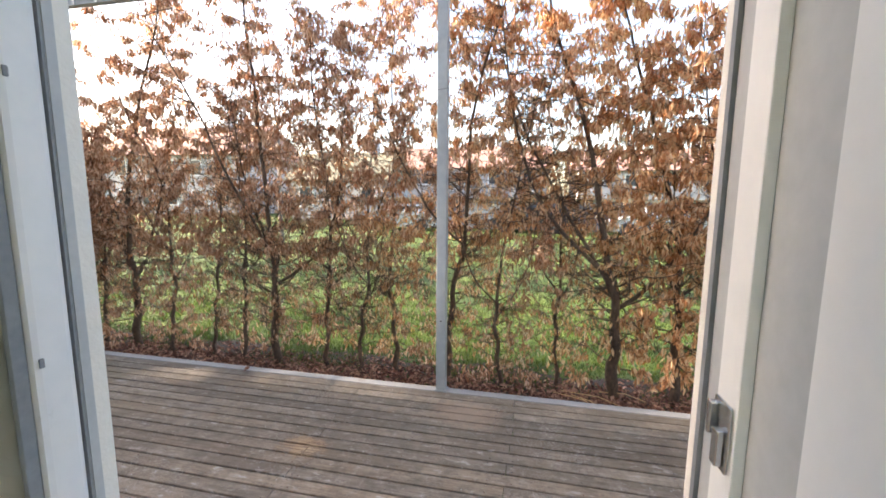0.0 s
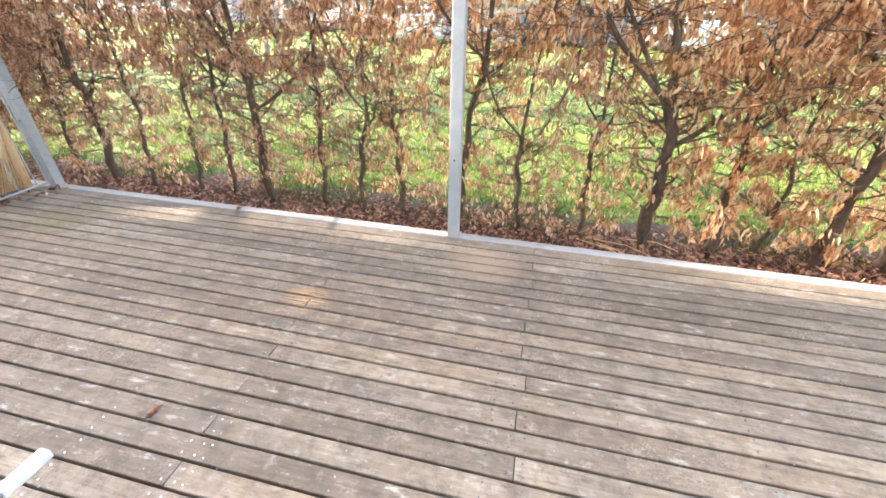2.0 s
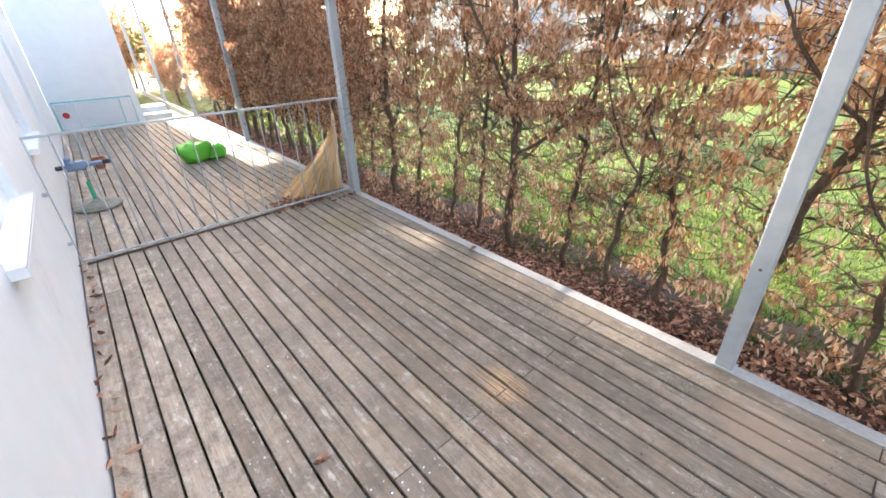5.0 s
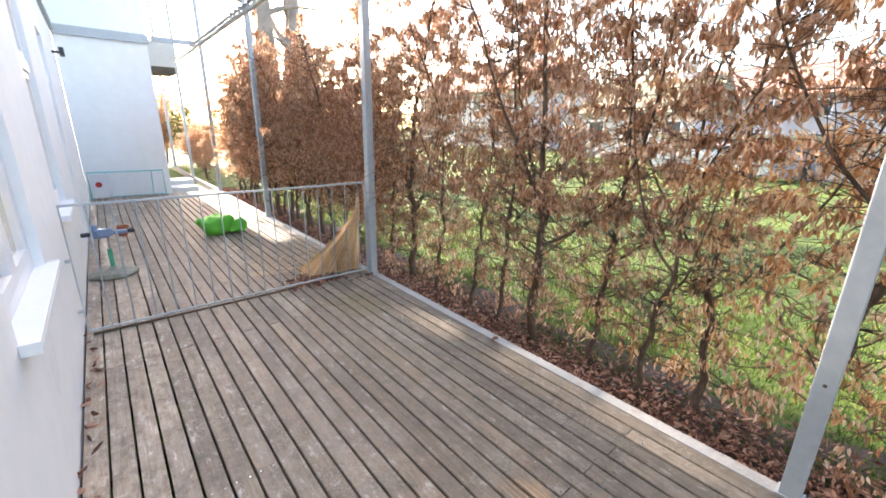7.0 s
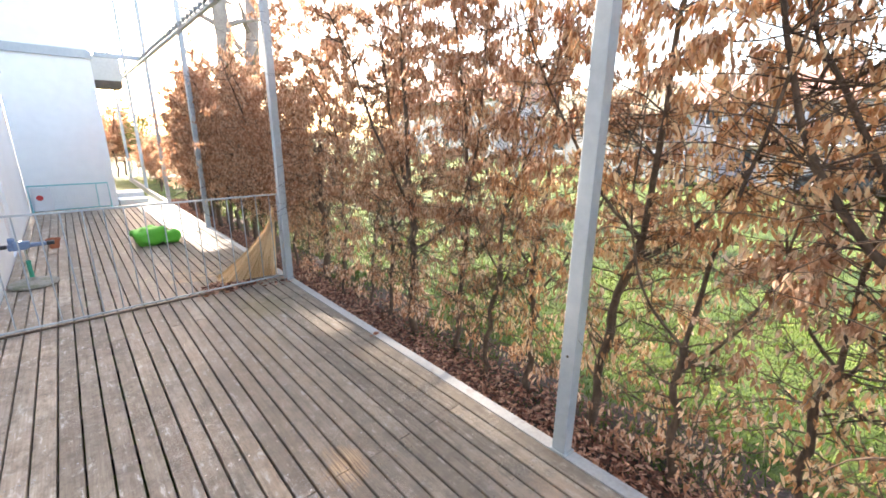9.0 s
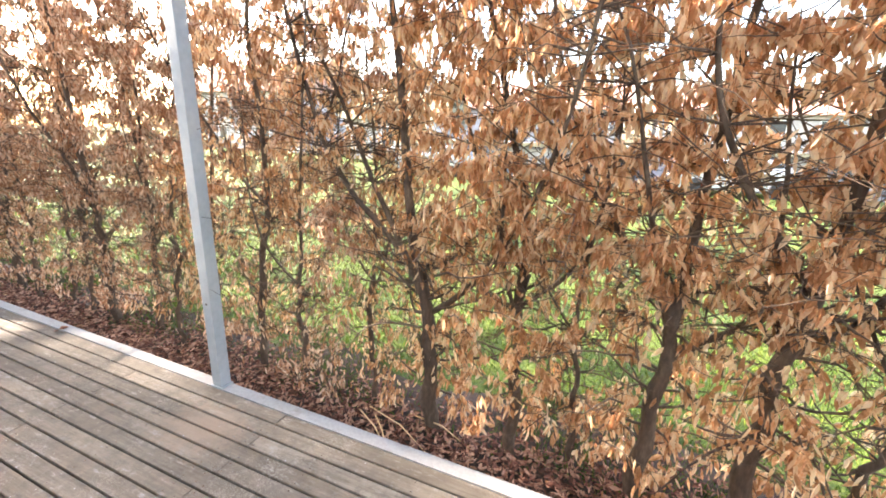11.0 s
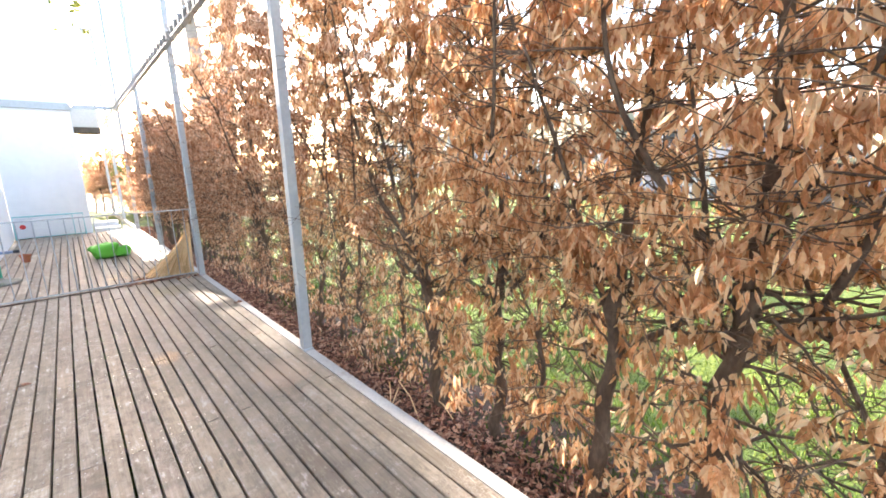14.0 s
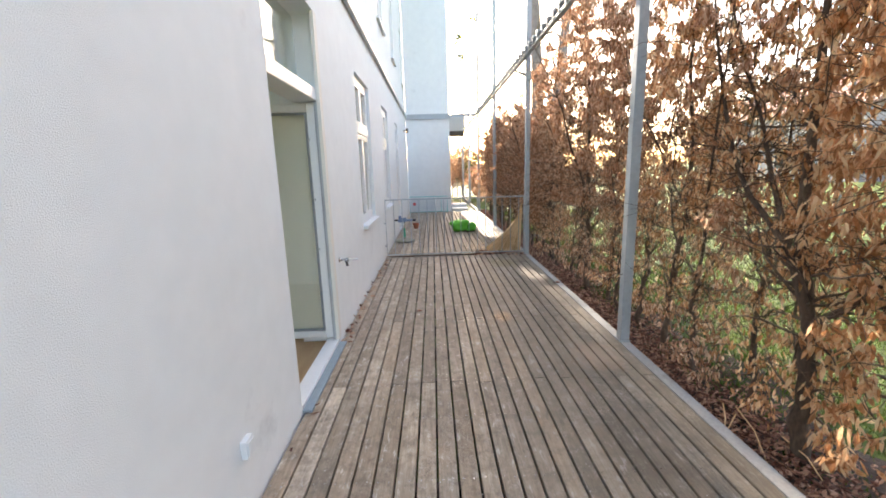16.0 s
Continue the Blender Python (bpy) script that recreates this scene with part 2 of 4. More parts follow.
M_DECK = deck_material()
M_PLASTER = material("white_plaster", [(0.79, 0.81, 0.808), (0.855, 0.875, 0.873)], 0.9, (0.7, 6), bump=0.45, bump_scale=240,
                     coords="World", dirt=((0.55, 0.55, 0.56), 1.1, 0.62, 0.86), bump_dist=0.004)
M_INNER = material("inner_paint", [(0.72, 0.76, 0.80), (0.78, 0.82, 0.86)], 0.7, (1, 12), bump=0.1, bump_scale=60)
M_WHITE = material("white_lacquer", [(0.76, 0.78, 0.79), (0.82, 0.83, 0.83)], 0.4, (2, 30), bump=0.06, bump_scale=50,
                   dirt=((0.55, 0.54, 0.50), 7, 0.66, 0.85))
M_CREAM = material("cream_edge", [(0.78, 0.755, 0.69), (0.84, 0.815, 0.75)], 0.75, (3, 50), bump=0.3, bump_scale=120)
M_SEAL = material("grey_gasket", [(0.20, 0.22, 0.24), (0.27, 0.29, 0.31)], 0.6, (3, 60), bump=0.1)
# own grey of the door channel, also painted shade on the jamb side
M_FRAMEGREY_SHADE = material("grey_channel_and_jamb_shade", [(0.42, 0.45, 0.46), (0.50, 0.52, 0.53)], 0.55, (2, 40), bump=0.08)
M_STEEL = material("galvanised_steel", [(0.35, 0.39, 0.42), (0.40, 0.44, 0.47), (0.45, 0.49, 0.51)], 0.5, (1.5, 22), bump=0.05,
                   bump_scale=60, metal=0.2, dirt=((0.30, 0.31, 0.31), 4, 0.66, 0.85), coords="World")
M_EDGE = material("grey_edge_strip", [(0.31, 0.31, 0.30), (0.43, 0.42, 0.41)], 0.8, (3, 50), bump=0.2, coords="World",
                  dirt=((0.24, 0.21, 0.18), 5, 0.55, 0.75))
M_DRIP = material("blue_grey_metal", [(0.25, 0.33, 0.39), (0.31, 0.39, 0.44)], 0.45, (2, 30), bump=0.05, metal=0.1)
M_CHROME = material("dull_chrome", [(0.55, 0.56, 0.57), (0.65, 0.66, 0.67)], 0.25, (5, 60), bump=0.02, metal=0.95)
M_RUST = material("dark_iron", [(0.05, 0.045, 0.04), (0.12, 0.09, 0.07)], 0.8, (6, 80), bump=0.3)
M_BARK = material("hornbeam_bark", [(0.052, 0.033, 0.023), (0.105, 0.068, 0.047), (0.185, 0.135, 0.095)], 0.9, (6, 50), stretch=(1, 1, 0.4),
                  bump=0.8, bump_scale=60, bump_dist=0.006)
M_LEAF = material("dry_leaf", [(0.50, 0.245, 0.115), (0.84, 0.51, 0.28), (0.96, 0.75, 0.50)], 0.62, (12, 70), bump=0.2,
                  per="island", amount=0.5, translucent=0.6)
M_LEAFRED = material("dry_russet_leaf", [(0.42, 0.205, 0.11), (0.67, 0.40, 0.25), (0.85, 0.64, 0.465)], 0.62, (12, 70), bump=0.2,
                     per="island", amount=0.5, translucent=0.55)
M_LITTER = material("leaf_litter", [(0.11, 0.046, 0.030), (0.28, 0.12, 0.078), (0.48, 0.28, 0.19)], 0.8, (12, 70), bump=0.2,
                    per="island", amount=0.5, translucent=0.1)
M_SOIL = material("soil", [(0.035, 0.024, 0.018), (0.085, 0.055, 0.04)], 0.95, (4, 40), bump=0.9, bump_scale=40, coords="World", bump_dist=0.02)
# lawn tones; the broad dark patches paint dappled tree shade into the colour
M_GRASS = material("lawn_grass", [(0.022, 0.048, 0.005), (0.072, 0.116, 0.011), (0.148, 0.190, 0.026)], 0.8, (0.9, 25), bump=0.9, bump_scale=60,
                   coords="World", bump_dist=0.03)
M_BLADE = material("grass_blade", [(0.026, 0.066, 0.005), (0.070, 0.128, 0.012), (0.145, 0.195, 0.027)], 0.6, (2, 20), bump=0.0, per="island", amount=0.4, translucent=0.35)
M_STRAW = material("straw", [(0.56, 0.36, 0.17), (0.80, 0.56, 0.31), (0.90, 0.70, 0.44)], 0.75, (6, 60), bump=0.3, per="island", amount=0.5, translucent=0.4)
M_GREEN = material("green_fabric", [(0.07, 0.38, 0.03), (0.11, 0.50, 0.05)], 0.6, (4, 90), bump=0.25, bump_scale=200)
M_WOODFLOOR = material("oak_floor", [(0.38, 0.22, 0.11), (0.50, 0.31, 0.16)], 0.45, (2, 20), stretch=(1, 8, 1), bump=0.1, coords="World")
M_DARK = material("dark_plastic", [(0.02, 0.02, 0.025), (0.05, 0.05, 0.06)], 0.5, (5, 60), bump=0.1)
M_BLUE = material("blue_plastic", [(0.13, 0.19, 0.31), (0.19, 0.27, 0.41)], 0.4, (5, 60), bump=0.05)
M_REDP = material("red_plastic", [(0.45, 0.03, 0.03), (0.55, 0.05, 0.05)], 0.4, (5, 60), bump=0.05)
M_TERRA = material("terracotta", [(0.32, 0.10, 0.05), (0.42, 0.16, 0.09)], 0.85, (5, 60), bump=0.3)
M_TURQ = material("turquoise_tube", [(0.16, 0.50, 0.52), (0.22, 0.60, 0.60)], 0.4, (5, 60), bump=0.03)
M_TURF = material("green_pole", [(0.03, 0.30, 0.18), (0.05, 0.38, 0.24)], 0.45, (5, 60), bump=0.05)
M_STONE = material("stone_base", [(0.24, 0.23, 0.19), (0.38, 0.36, 0.31)], 0.85, (6, 60), bump=0.5, bump_scale=90, dirt=((0.16, 0.17, 0.10), 8, 0.5, 0.7))
M_CONC = material("pale_concrete", [(0.48, 0.48, 0.47), (0.58, 0.58, 0.57)], 0.85, (1, 20), bump=0.2, coords="World")
M_NET = material("white_net", [(0.62, 0.64, 0.66), (0.7, 0.72, 0.74)], 0.8, (5, 60), bump=0.0)
M_ROOF = material("red_roof_tiles", [(0.34, 0.19, 0.14), (0.44, 0.27, 0.22)], 0.85, (1, 14), bump=0.3, bump_scale=12, coords="World")
M_OLIVE = material("mossy_roof", [(0.17, 0.16, 0.11), (0.27, 0.25, 0.17)], 0.9, (1, 14), bump=0.3, coords="World")
M_FACADE = material("pale_facade", [(0.36, 0.345, 0.35), (0.46, 0.44, 0.445)], 0.9, (0.5, 6), bump=0.2, coords="World")
M_SHED = material("lilac_grey_boards", [(0.30, 0.29, 0.34), (0.42, 0.41, 0.46)], 0.8, (0.6, 10), bump=0.2, coords="World")
M_WINDARK = material("dark_pane", [(0.03, 0.035, 0.045), (0.07, 0.08, 0.09)], 0.12, (1, 10), bump=0.0)
M_CARW = material("silver_car_paint", [(0.50, 0.52, 0.55), (0.56, 0.58, 0.6)], 0.25, (1, 10), bump=0.0, metal=0.2)
M_CARD = material("dark_car_paint", [(0.03, 0.035, 0.05), (0.05, 0.055, 0.07)], 0.2, (1, 10), bump=0.0, metal=0.2)
M_TREEBARK = material("old_tree_bark", [(0.22, 0.18, 0.16), (0.38, 0.32, 0.28)], 0.9, (3, 20), bump=0.8, bump_scale=20, bump_dist=0.02)
M_BUSH = material("evergreen_leaf", [(0.09, 0.11, 0.03), (0.22, 0.23, 0.06)], 0.6, (4, 20), bump=0.0, per="island", amount=0.4, translucent=0.15)
# for the sheet added behind the door glass
M_PANEBACK = material("beige_pane_backing", [(0.78, 0.76, 0.70), (0.84, 0.82, 0.76)], 0.9, (1, 30), bump=0.1)
M_PANE = glass_material("window_glass")
M_THIN = thin_glass_material("thin_door_glass")


# ---------------------------------------------------------------- mesh helpers
def mesh_ob(name, bm, mat, smooth=False):
    me = bpy.data.meshes.new(name)
    bm.to_mesh(me)
    bm.free()
    me.materials.append(mat)
    if smooth:
        me.shade_smooth()
    return new(name, me)


def part(name, bm, mat, parent, label="", smooth=False):
    ob = mesh_ob(name, bm, mat, smooth)
    ob.parent = parent
    if label:
        ob["label"] = label
    return ob


def thing(name, label, category, group="", loc=(0, 0, 0), rz=0.0):
    e = new(name)
    e.empty_display_size = 0.1
    e.matrix_basis = pose(*loc, 0, 0, rz)
    return tagged(e, label, category, group)


def box(bm, x0, x1, y0, y1, z0, z1, bevel=0.0):
    v = [bm.verts.new(p) for p in ((x0, y0, z0), (x1, y0, z0), (x1, y1, z0), (x0, y1, z0),
                                   (x0, y0, z1), (x1, y0, z1), (x1, y1, z1), (x0, y1, z1))]
    fs = [bm.faces.new([v[i] for i in f]) for f in ((3, 2, 1, 0), (4, 5, 6, 7), (0, 1, 5, 4), (1, 2, 6, 5), (2, 3, 7, 6), (3, 0, 4, 7))]
    if bevel:
        es = {e for f in fs for e in f.edges}
        bmesh.ops.bevel(bm, geom=list(es), offset=bevel, segments=2, profile=0.6, affect="EDGES")
    return bm


def boxes(*specs, bevel=0.0):
    bm = bmesh.new()
    for s in specs:
        box(bm, *s, bevel=bevel)
    return bm


def tube(bm, pts, radii, sides=6, cap=True):
    """A round rod along points."""
    pts = [Vector(p) for p in pts]
    if not hasattr(radii, "__len__"):
        radii = [radii] * len(pts)
    rings = []
    up = Vector((0, 0, 1))
    for i, p in enumerate(pts):
        d = (pts[min(i + 1, len(pts) - 1)] - pts[max(i - 1, 0)]).normalized()
        a = d.cross(up if abs(d.z) < 0.9 else Vector((1, 0, 0))).normalized()
        b2 = d.cross(a)
        rings.append([bm.verts.new(p + (a * math.cos(k * math.tau / sides) + b2 * math.sin(k * math.tau / sides)) * radii[i]) for k in range(sides)])
    for r0, r1 in zip(rings, rings[1:]):
        for k in range(sides):
            bm.faces.new((r0[k], r0[(k + 1) % sides], r1[(k + 1) % sides], r1[k]))
    if cap:
        bm.faces.new(rings[0][::-1]), bm.faces.new(rings[-1])
    return bm


def lathe(bm, profile, centre=(0, 0, 0), seg=20):
    """profile: (radius, z) from below to above."""
    rings = [[bm.verts.new((centre[0] + r * math.cos(k * math.tau / seg), centre[1] + r * math.sin(k * math.tau / seg), centre[2] + z))
              for k in range(seg)] for r, z in profile]
    for r0, r1 in zip(rings, rings[1:]):
        for k in range(seg):
            bm.faces.new((r0[k], r0[(k + 1) % seg], r1[(k + 1) % seg], r1[k]))
    bm.faces.new(rings[0][::-1]), bm.faces.new(rings[-1])
    return bm


def wall_bm(x0, x1, z0, z1, y0, y1, holes):
    """A wall slab between y0 and y1 with rectangular openings (x0, x1, z0, z1) that go through it."""
    xs = sorted({x0, x1, *[h[0] for h in holes], *[h[1] for h in holes]})
    zs = sorted({z0, z1, *[h[2] for h in holes], *[h[3] for h in holes]})
    bm = bmesh.new()
    cache = {}

    def v(x, y, z):
        k = (round(x, 4), round(y, 4), round(z, 4))
        if k not in cache:
            cache[k] = bm.verts.new(k)
        return cache[k]

    def solid(i, j):
        if i < 0 or j < 0 or i >= len(xs) - 1 or j >= len(zs) - 1:
            return False
        cx, cz = (xs[i] + xs[i + 1]) / 2, (zs[j] + zs[j + 1]) / 2
        return not any(h[0] < cx < h[1] and h[2] < cz < h[3] for h in holes)

    for i in range(len(xs) - 1):
        for j in range(len(zs) - 1):
            if not solid(i, j):
                continue
            a, b2, c, d = xs[i], xs[i + 1], zs[j], zs[j + 1]
            bm.faces.new((v(a, y0, c), v(b2, y0, c), v(b2, y0, d), v(a, y0, d)))
            bm.faces.new((v(b2, y1, c), v(a, y1, c), v(a, y1, d), v(b2, y1, d)))
            if not solid(i - 1, j):
                bm.faces.new((v(a, y1, c), v(a, y0, c), v(a, y0, d), v(a, y1, d)))
            if not solid(i + 1, j):
                bm.faces.new((v(b2, y0, c), v(b2, y1, c), v(b2, y1, d), v(b2, y0, d)))
            if not solid(i, j - 1):
                bm.faces.new((v(a, y1, c), v(b2, y1, c), v(b2, y0, c), v(a, y0, c)))
            if not solid(i, j + 1):
                bm.faces.new((v(a, y0, d), v(b2, y0, d), v(b2, y1, d), v(a, y1, d)))
    return bm


def frame_bm(x0, x1, z0, z1, w, y0, y1, bevel=0.004):
    """A rectangular frame of width w."""
    return boxes((x0, x0 + w, y0, y1, z0, z1), (x1 - w, x1, y0, y1, z0, z1),
                 (x0 + w, x1 - w, y0, y1, z0, z0 + w), (x0 + w, x1 - w, y0, y1, z1 - w, z1), bevel=bevel)


def structure(ob, label="", category=""):
    return tagged(ob, label, category, kind="structure")


# ---------------------------------------------------------------- house wall, room, end building
DOOR = (-0.235, 0.96, -0.06, 2.86)
DOOR_L = -0.155         # visible left edge of the opening, in front of the folded leaf
WIN_B = (-3.0, -1.87, 0.87, 2.79)
WIN_C = (-5.56, -4.56, 0.87, 2.79)
DOOR_D = (-8.08, -7.22, 0.0, 2.77)
UPPER = [(-2.9, -1.86, 4.3, 6.3), (-5.56, -4.56, 4.3, 6.3), (-8.08, -7.22, 4.3, 6.3), (-11.1, -10.4, 4.3, 6.0)]
HOLES = [DOOR, WIN_B, WIN_C, DOOR_D] + UPPER
structure(mesh_ob("wall_south", wall_bm(END_X, 9.0, -0.4, 8.6, 0.0, -WALL_T, HOLES), M_PLASTER),
          "white rough-plastered house wall beside the terrace", "wall")
structure(mesh_ob("ceiling", boxes((END_X, 9.0, -4.5, -WALL_T - 0.002, 3.05, 3.3)), M_INNER), "plain white ceiling of the room", "ceiling")
structure(mesh_ob("floor", boxes((END_X, 9.0, -4.5, -WALL_T - 0.001, -0.2, 0.0), (-0.233, 0.958, -WALL_T, -0.12, -0.058, 0.0)), M_WOODFLOOR), "warm oak floor inside the room", "floor")
# back wall is out of view; its opening is added to brighten the room
structure(mesh_ob("wall_back", wall_bm(END_X, 9.0, -0.2, 8.6, -4.502, -4.7, [(-1.8, 1.8, 0.4, 2.8)]), M_INNER), "unseen plain white back wall with an opening added to let daylight in", "wall")
structure(mesh_ob("wall_inner", boxes((1.9, 2.0, -4.5, -WALL_T - 0.002, 0.002, 3.048),
                                      (-2.0, -1.9, -4.5, -WALL_T - 0.002, 0.002, 3.048)), M_INNER), "plain white inner walls of the room", "wall")
structure(mesh_ob("roof", boxes((END_X, 9.2, -4.9, 0.25, 8.6, 8.8)), M_CONC), "flat roof edge of the white house", "roof")
structure(mesh_ob("trim", boxes((END_X + 0.06, 9.0, 0.002, 0.06, CORNICE_Z, CORNICE_Z + 0.09), (END_X + 0.002, END_X + 0.06, 0.002, 1.62, CORNICE_Z - 0.06, CORNICE_Z + 0.12), bevel=0.006), M_STEEL),
          "thin grey ledge along the wall above the windows", "ledge")
end_b = thing("end_building", "plain white rendered building closing the end of the terrace", "building", loc=(END_X, 0, 0))
part("wall", boxes((-8, -0.002, 0.002, 1.58, -0.3, 8.9)), M_PLASTER, end_b)
part("roof", boxes((-8.2, 0.15, 0.002, 1.72, 8.902, 9.1)), M_CONC, end_b)
balc = thing("balcony", "pale concrete balcony slab with parapet on the end building", "balcony", loc=(END_X, 0, 0))
# dark slab colour stands for the shade under the balcony
part("slab", boxes((-2.1, -1.2, 1.582, 2.22, 2.86, 3.02)), M_RUST, balc, "slab coloured dark for its shaded underside")
part("parapet", boxes((-2.1, -1.2, 1.584, 2.24, 3.022, 3.60)), M_CONC, balc)


def window(name, hole, label, transom=None, mullion=False, sill=True):
    x0, x1, z0, z1 = hole
    w = thing(name, label, "window")
    w["kind"] = "structure"
    part("window_frame", frame_bm(x0 + 0.002, x1 - 0.002, z0 + 0.002, z1 - 0.002, 0.07, -0.115, -0.045), M_WHITE, w)
    panes = [(z0 + 0.07, z1 - 0.07)]
    if transom:
        part("transom", boxes((x0 + 0.073, x1 - 0.073, -0.12, -0.025, transom - 0.05, transom + 0.05), bevel=0.008), M_WHITE, w)
        panes = [(z0 + 0.07, transom - 0.05), (transom + 0.05, z1 - 0.07)]
    for a, b2 in panes:
        halves = [(x0 + 0.073, (x0 + x1) / 2 - 0.001), ((x0 + x1) / 2 + 0.001, x1 - 0.073)] if mullion else [(x0 + 0.073, x1 - 0.073)]
        for p, q in halves:
            sash = part("sash", frame_bm(p, q, a + 0.003, b2 - 0.003, 0.06, -0.110, -0.040), M_WHITE, w)
            g = part("pane", boxes((p + 0.055, q - 0.055, -0.080, -0.074, a + 0.055, b2 - 0.055)), M_PANE, sash)
            g.visible_shadow = False
    if sill:
        part("window_sill", boxes((x0 - 0.03, x1 + 0.03, -0.040, 0.060, z0 - 0.012, z0 + 0.004), (x0 - 0.03, x1 + 0.03, 0.050, 0.062, z0 - 0.036, z0 - 0.013),
                                  (x0 - 0.036, x0 - 0.031, 0.002, 0.062, z0 - 0.036, z0 + 0.012), (x1 + 0.031, x1 + 0.036, 0.002, 0.062, z0 - 0.036, z0 + 0.012)), M_WHITE, w)
    return w


window("window_1", WIN_B, "white-framed window with a transom light and a white metal sill", 2.12, True)
window("window_2", WIN_C, "white-framed window with a transom light and a white metal sill", 2.12, True)
window("window_3", DOOR_D, "closed white-framed glazed door with a transom light", 2.2, False, False)
for i, h in enumerate(UPPER):
    window("window_%d" % (i + 4), h, "white-framed upper-floor window", 5.7 if i < 3 else None, i < 3)

# terrace door: fixed frame, transom light above, leaf folded back into the room
door = thing("door_1", "open white terrace door with grey seals, leaf swung back into the room", "door")
door["kind"] = "structure"
x0, x1 = DOOR[0], DOOR[1]
part("jamb", boxes((x1 - 0.022, x1 - 0.002, -0.172, -0.122, 0.03, 2.16), bevel=0.002), M_WHITE, door)
part("jamb_channel", boxes((x1 - 0.012, x1 - 0.002, -0.118, -0.072, 0.03, 2.16), (x0 + 0.002, DOOR_L + 0.003, -0.047, -0.0295, 0.03, 2.16)), M_FRAMEGREY_SHADE, door)
part("gasket", boxes((x1 - 0.018, x1 - 0.002, -0.0715, -0.06, 0.03, 2.16), (x1 - 0.019, x1 - 0.002, -0.1215, -0.1185, 0.03, 2.16), (x0 + 0.002, DOOR_L + 0.001, -0.0525, -0.0475, 0.03, 2.16)), M_SEAL, door)
# grey puts the shade on this frame face into its colour
part("jamb_side", boxes((x1 - 0.010, x1 - 0.002, -0.258, -0.1722, 0.03, 2.16)), M_FRAMEGREY_SHADE, door)
part("reveal_board", boxes((x1 - 0.0105, x1 + 0.001, -0.3625, -0.2578, 0.03, 2.16)), M_WHITE, door)
part("threshold", boxes((x0 + 0.002, x1 - 0.002, -0.118, -0.002, -0.058, 0.045), bevel=0.006), M_WHITE, door)
part("threshold_plate", boxes((DOOR_L, x1 - 0.002, 0.0, 0.065, 0.006, 0.024), bevel=0.003), M_DRIP, door, "blue-grey metal drip plate")
part("transom", boxes((x0 + 0.002, x1 - 0.002, -0.24, -0.03, 2.17, 2.27), bevel=0.008), M_WHITE, door)
part("transom_frame", frame_bm(DOOR_L + 0.003, x1 - 0.003, 2.272, 2.857, 0.07, -0.20, -0.10), M_WHITE, door)
tp = part("pane", boxes((DOOR_L + 0.07, x1 - 0.07, -0.155, -0.149, 2.34, 2.79)), M_PANE, door)
tp.visible_shadow = False
strike = part("strike_plate", boxes((x1 - 0.027, x1 - 0.0225, -0.166, -0.128, 1.345, 1.425), (x1 - 0.036, x1 - 0.027, -0.162, -0.148, 1.352, 1.395), (x1 - 0.036, x1 - 0.027, -0.140, -0.131, 1.38, 1.42), bevel=0.002), M_CHROME, door)
part("screw", lathe(bmesh.new(), [(0.006, 0), (0.007, 0.003), (0.004, 0.005)], (0, 0, 0), 10), M_CHROME, door)
door.children[-1].matrix_basis = pose(x1 - 0.0225, -0.142, 1.66, 0, -90, 0)
leaf = new("leaf")
leaf.parent = door
leaf.matrix_basis = pose(DOOR_L - 0.034, -0.054, 0, 0, 0, -91)
part("leaf_frame", frame_bm(0.0, 1.0, 0.06, 2.15, 0.068, -0.03, 0.035, 0.012), M_WHITE, leaf)
lg = part("leaf_pane", boxes((0.066, 0.934, 0.004, 0.010, 0.125, 2.085)), M_THIN, leaf)
lg.visible_shadow = False
part("glazing_bead", frame_bm(0.069, 0.931, 0.129, 2.081, 0.022, 0.0102, 0.024, 0.002), M_SEAL, leaf)
# added sheet that gives the dark door pane its pale brightness
part("blind", boxes((0.075, 0.925, -0.024, -0.020, 0.14, 2.07)), M_PANEBACK, leaf, "pale beige sheet added behind the glass to brighten the pane")
part("leaf_hinge", boxes(*[(0.052, 0.060, 0.0355, 0.038, z, z + 0.018) for z in (0.90, 1.34, 1.85)], bevel=0.002), M_SEAL, leaf)
structure(mesh_ob("trim", boxes((DOOR[0] - 0.001, DOOR_L, -0.0285, 0.0015, 0.05, 2.862)), M_CREAM), "rough plaster edge of the door opening", "trim")
structure(mesh_ob("trim", boxes((x1 - 0.0015, x1 + 0.001, -0.059, 0.0015, 0.05, 2.86)), M_CREAM), "cream plaster edge of the door opening", "trim")

# ---------------------------------------------------------------- terrace frame
for i, px in enumerate((3.92, 0.0, -3.9, -7.77, -11.66, -15.5, -19.4)):
    p = thing("post", "square galvanised steel post on the terrace edge", "post", "steel posts along the terrace edge", (px, EDGE_Y, 0))
    part("shaft", boxes((-0.04, 0.04, -0.04, 0.04, 0.012, 7.4), bevel=0.005), M_STEEL, p)
    part("foot_plate", boxes((-0.052, 0.052, -0.045, 0.045, 0.002, 0.0115)), M_STEEL, p)
    bolt = bmesh.new()
    lathe(bolt, [(0.008, 0), (0.008, 0.004), (0.005, 0.006)], (0, 0, 0), 8)
    b_ob = part("bolt", bolt, M_RUST, p)
    b_ob.matrix_basis = pose(0, -0.0401, 0.62, 90, 0, 0)
beam = thing("edge_beam", "long galvanised steel beam carried by the posts", "beam")
part("web", boxes((-20, 9.0, EDGE_Y - 0.036, EDGE_Y - 0.026, CORNICE_Z - 0.025, CORNICE_Z + 0.065)), M_STEEL, beam)
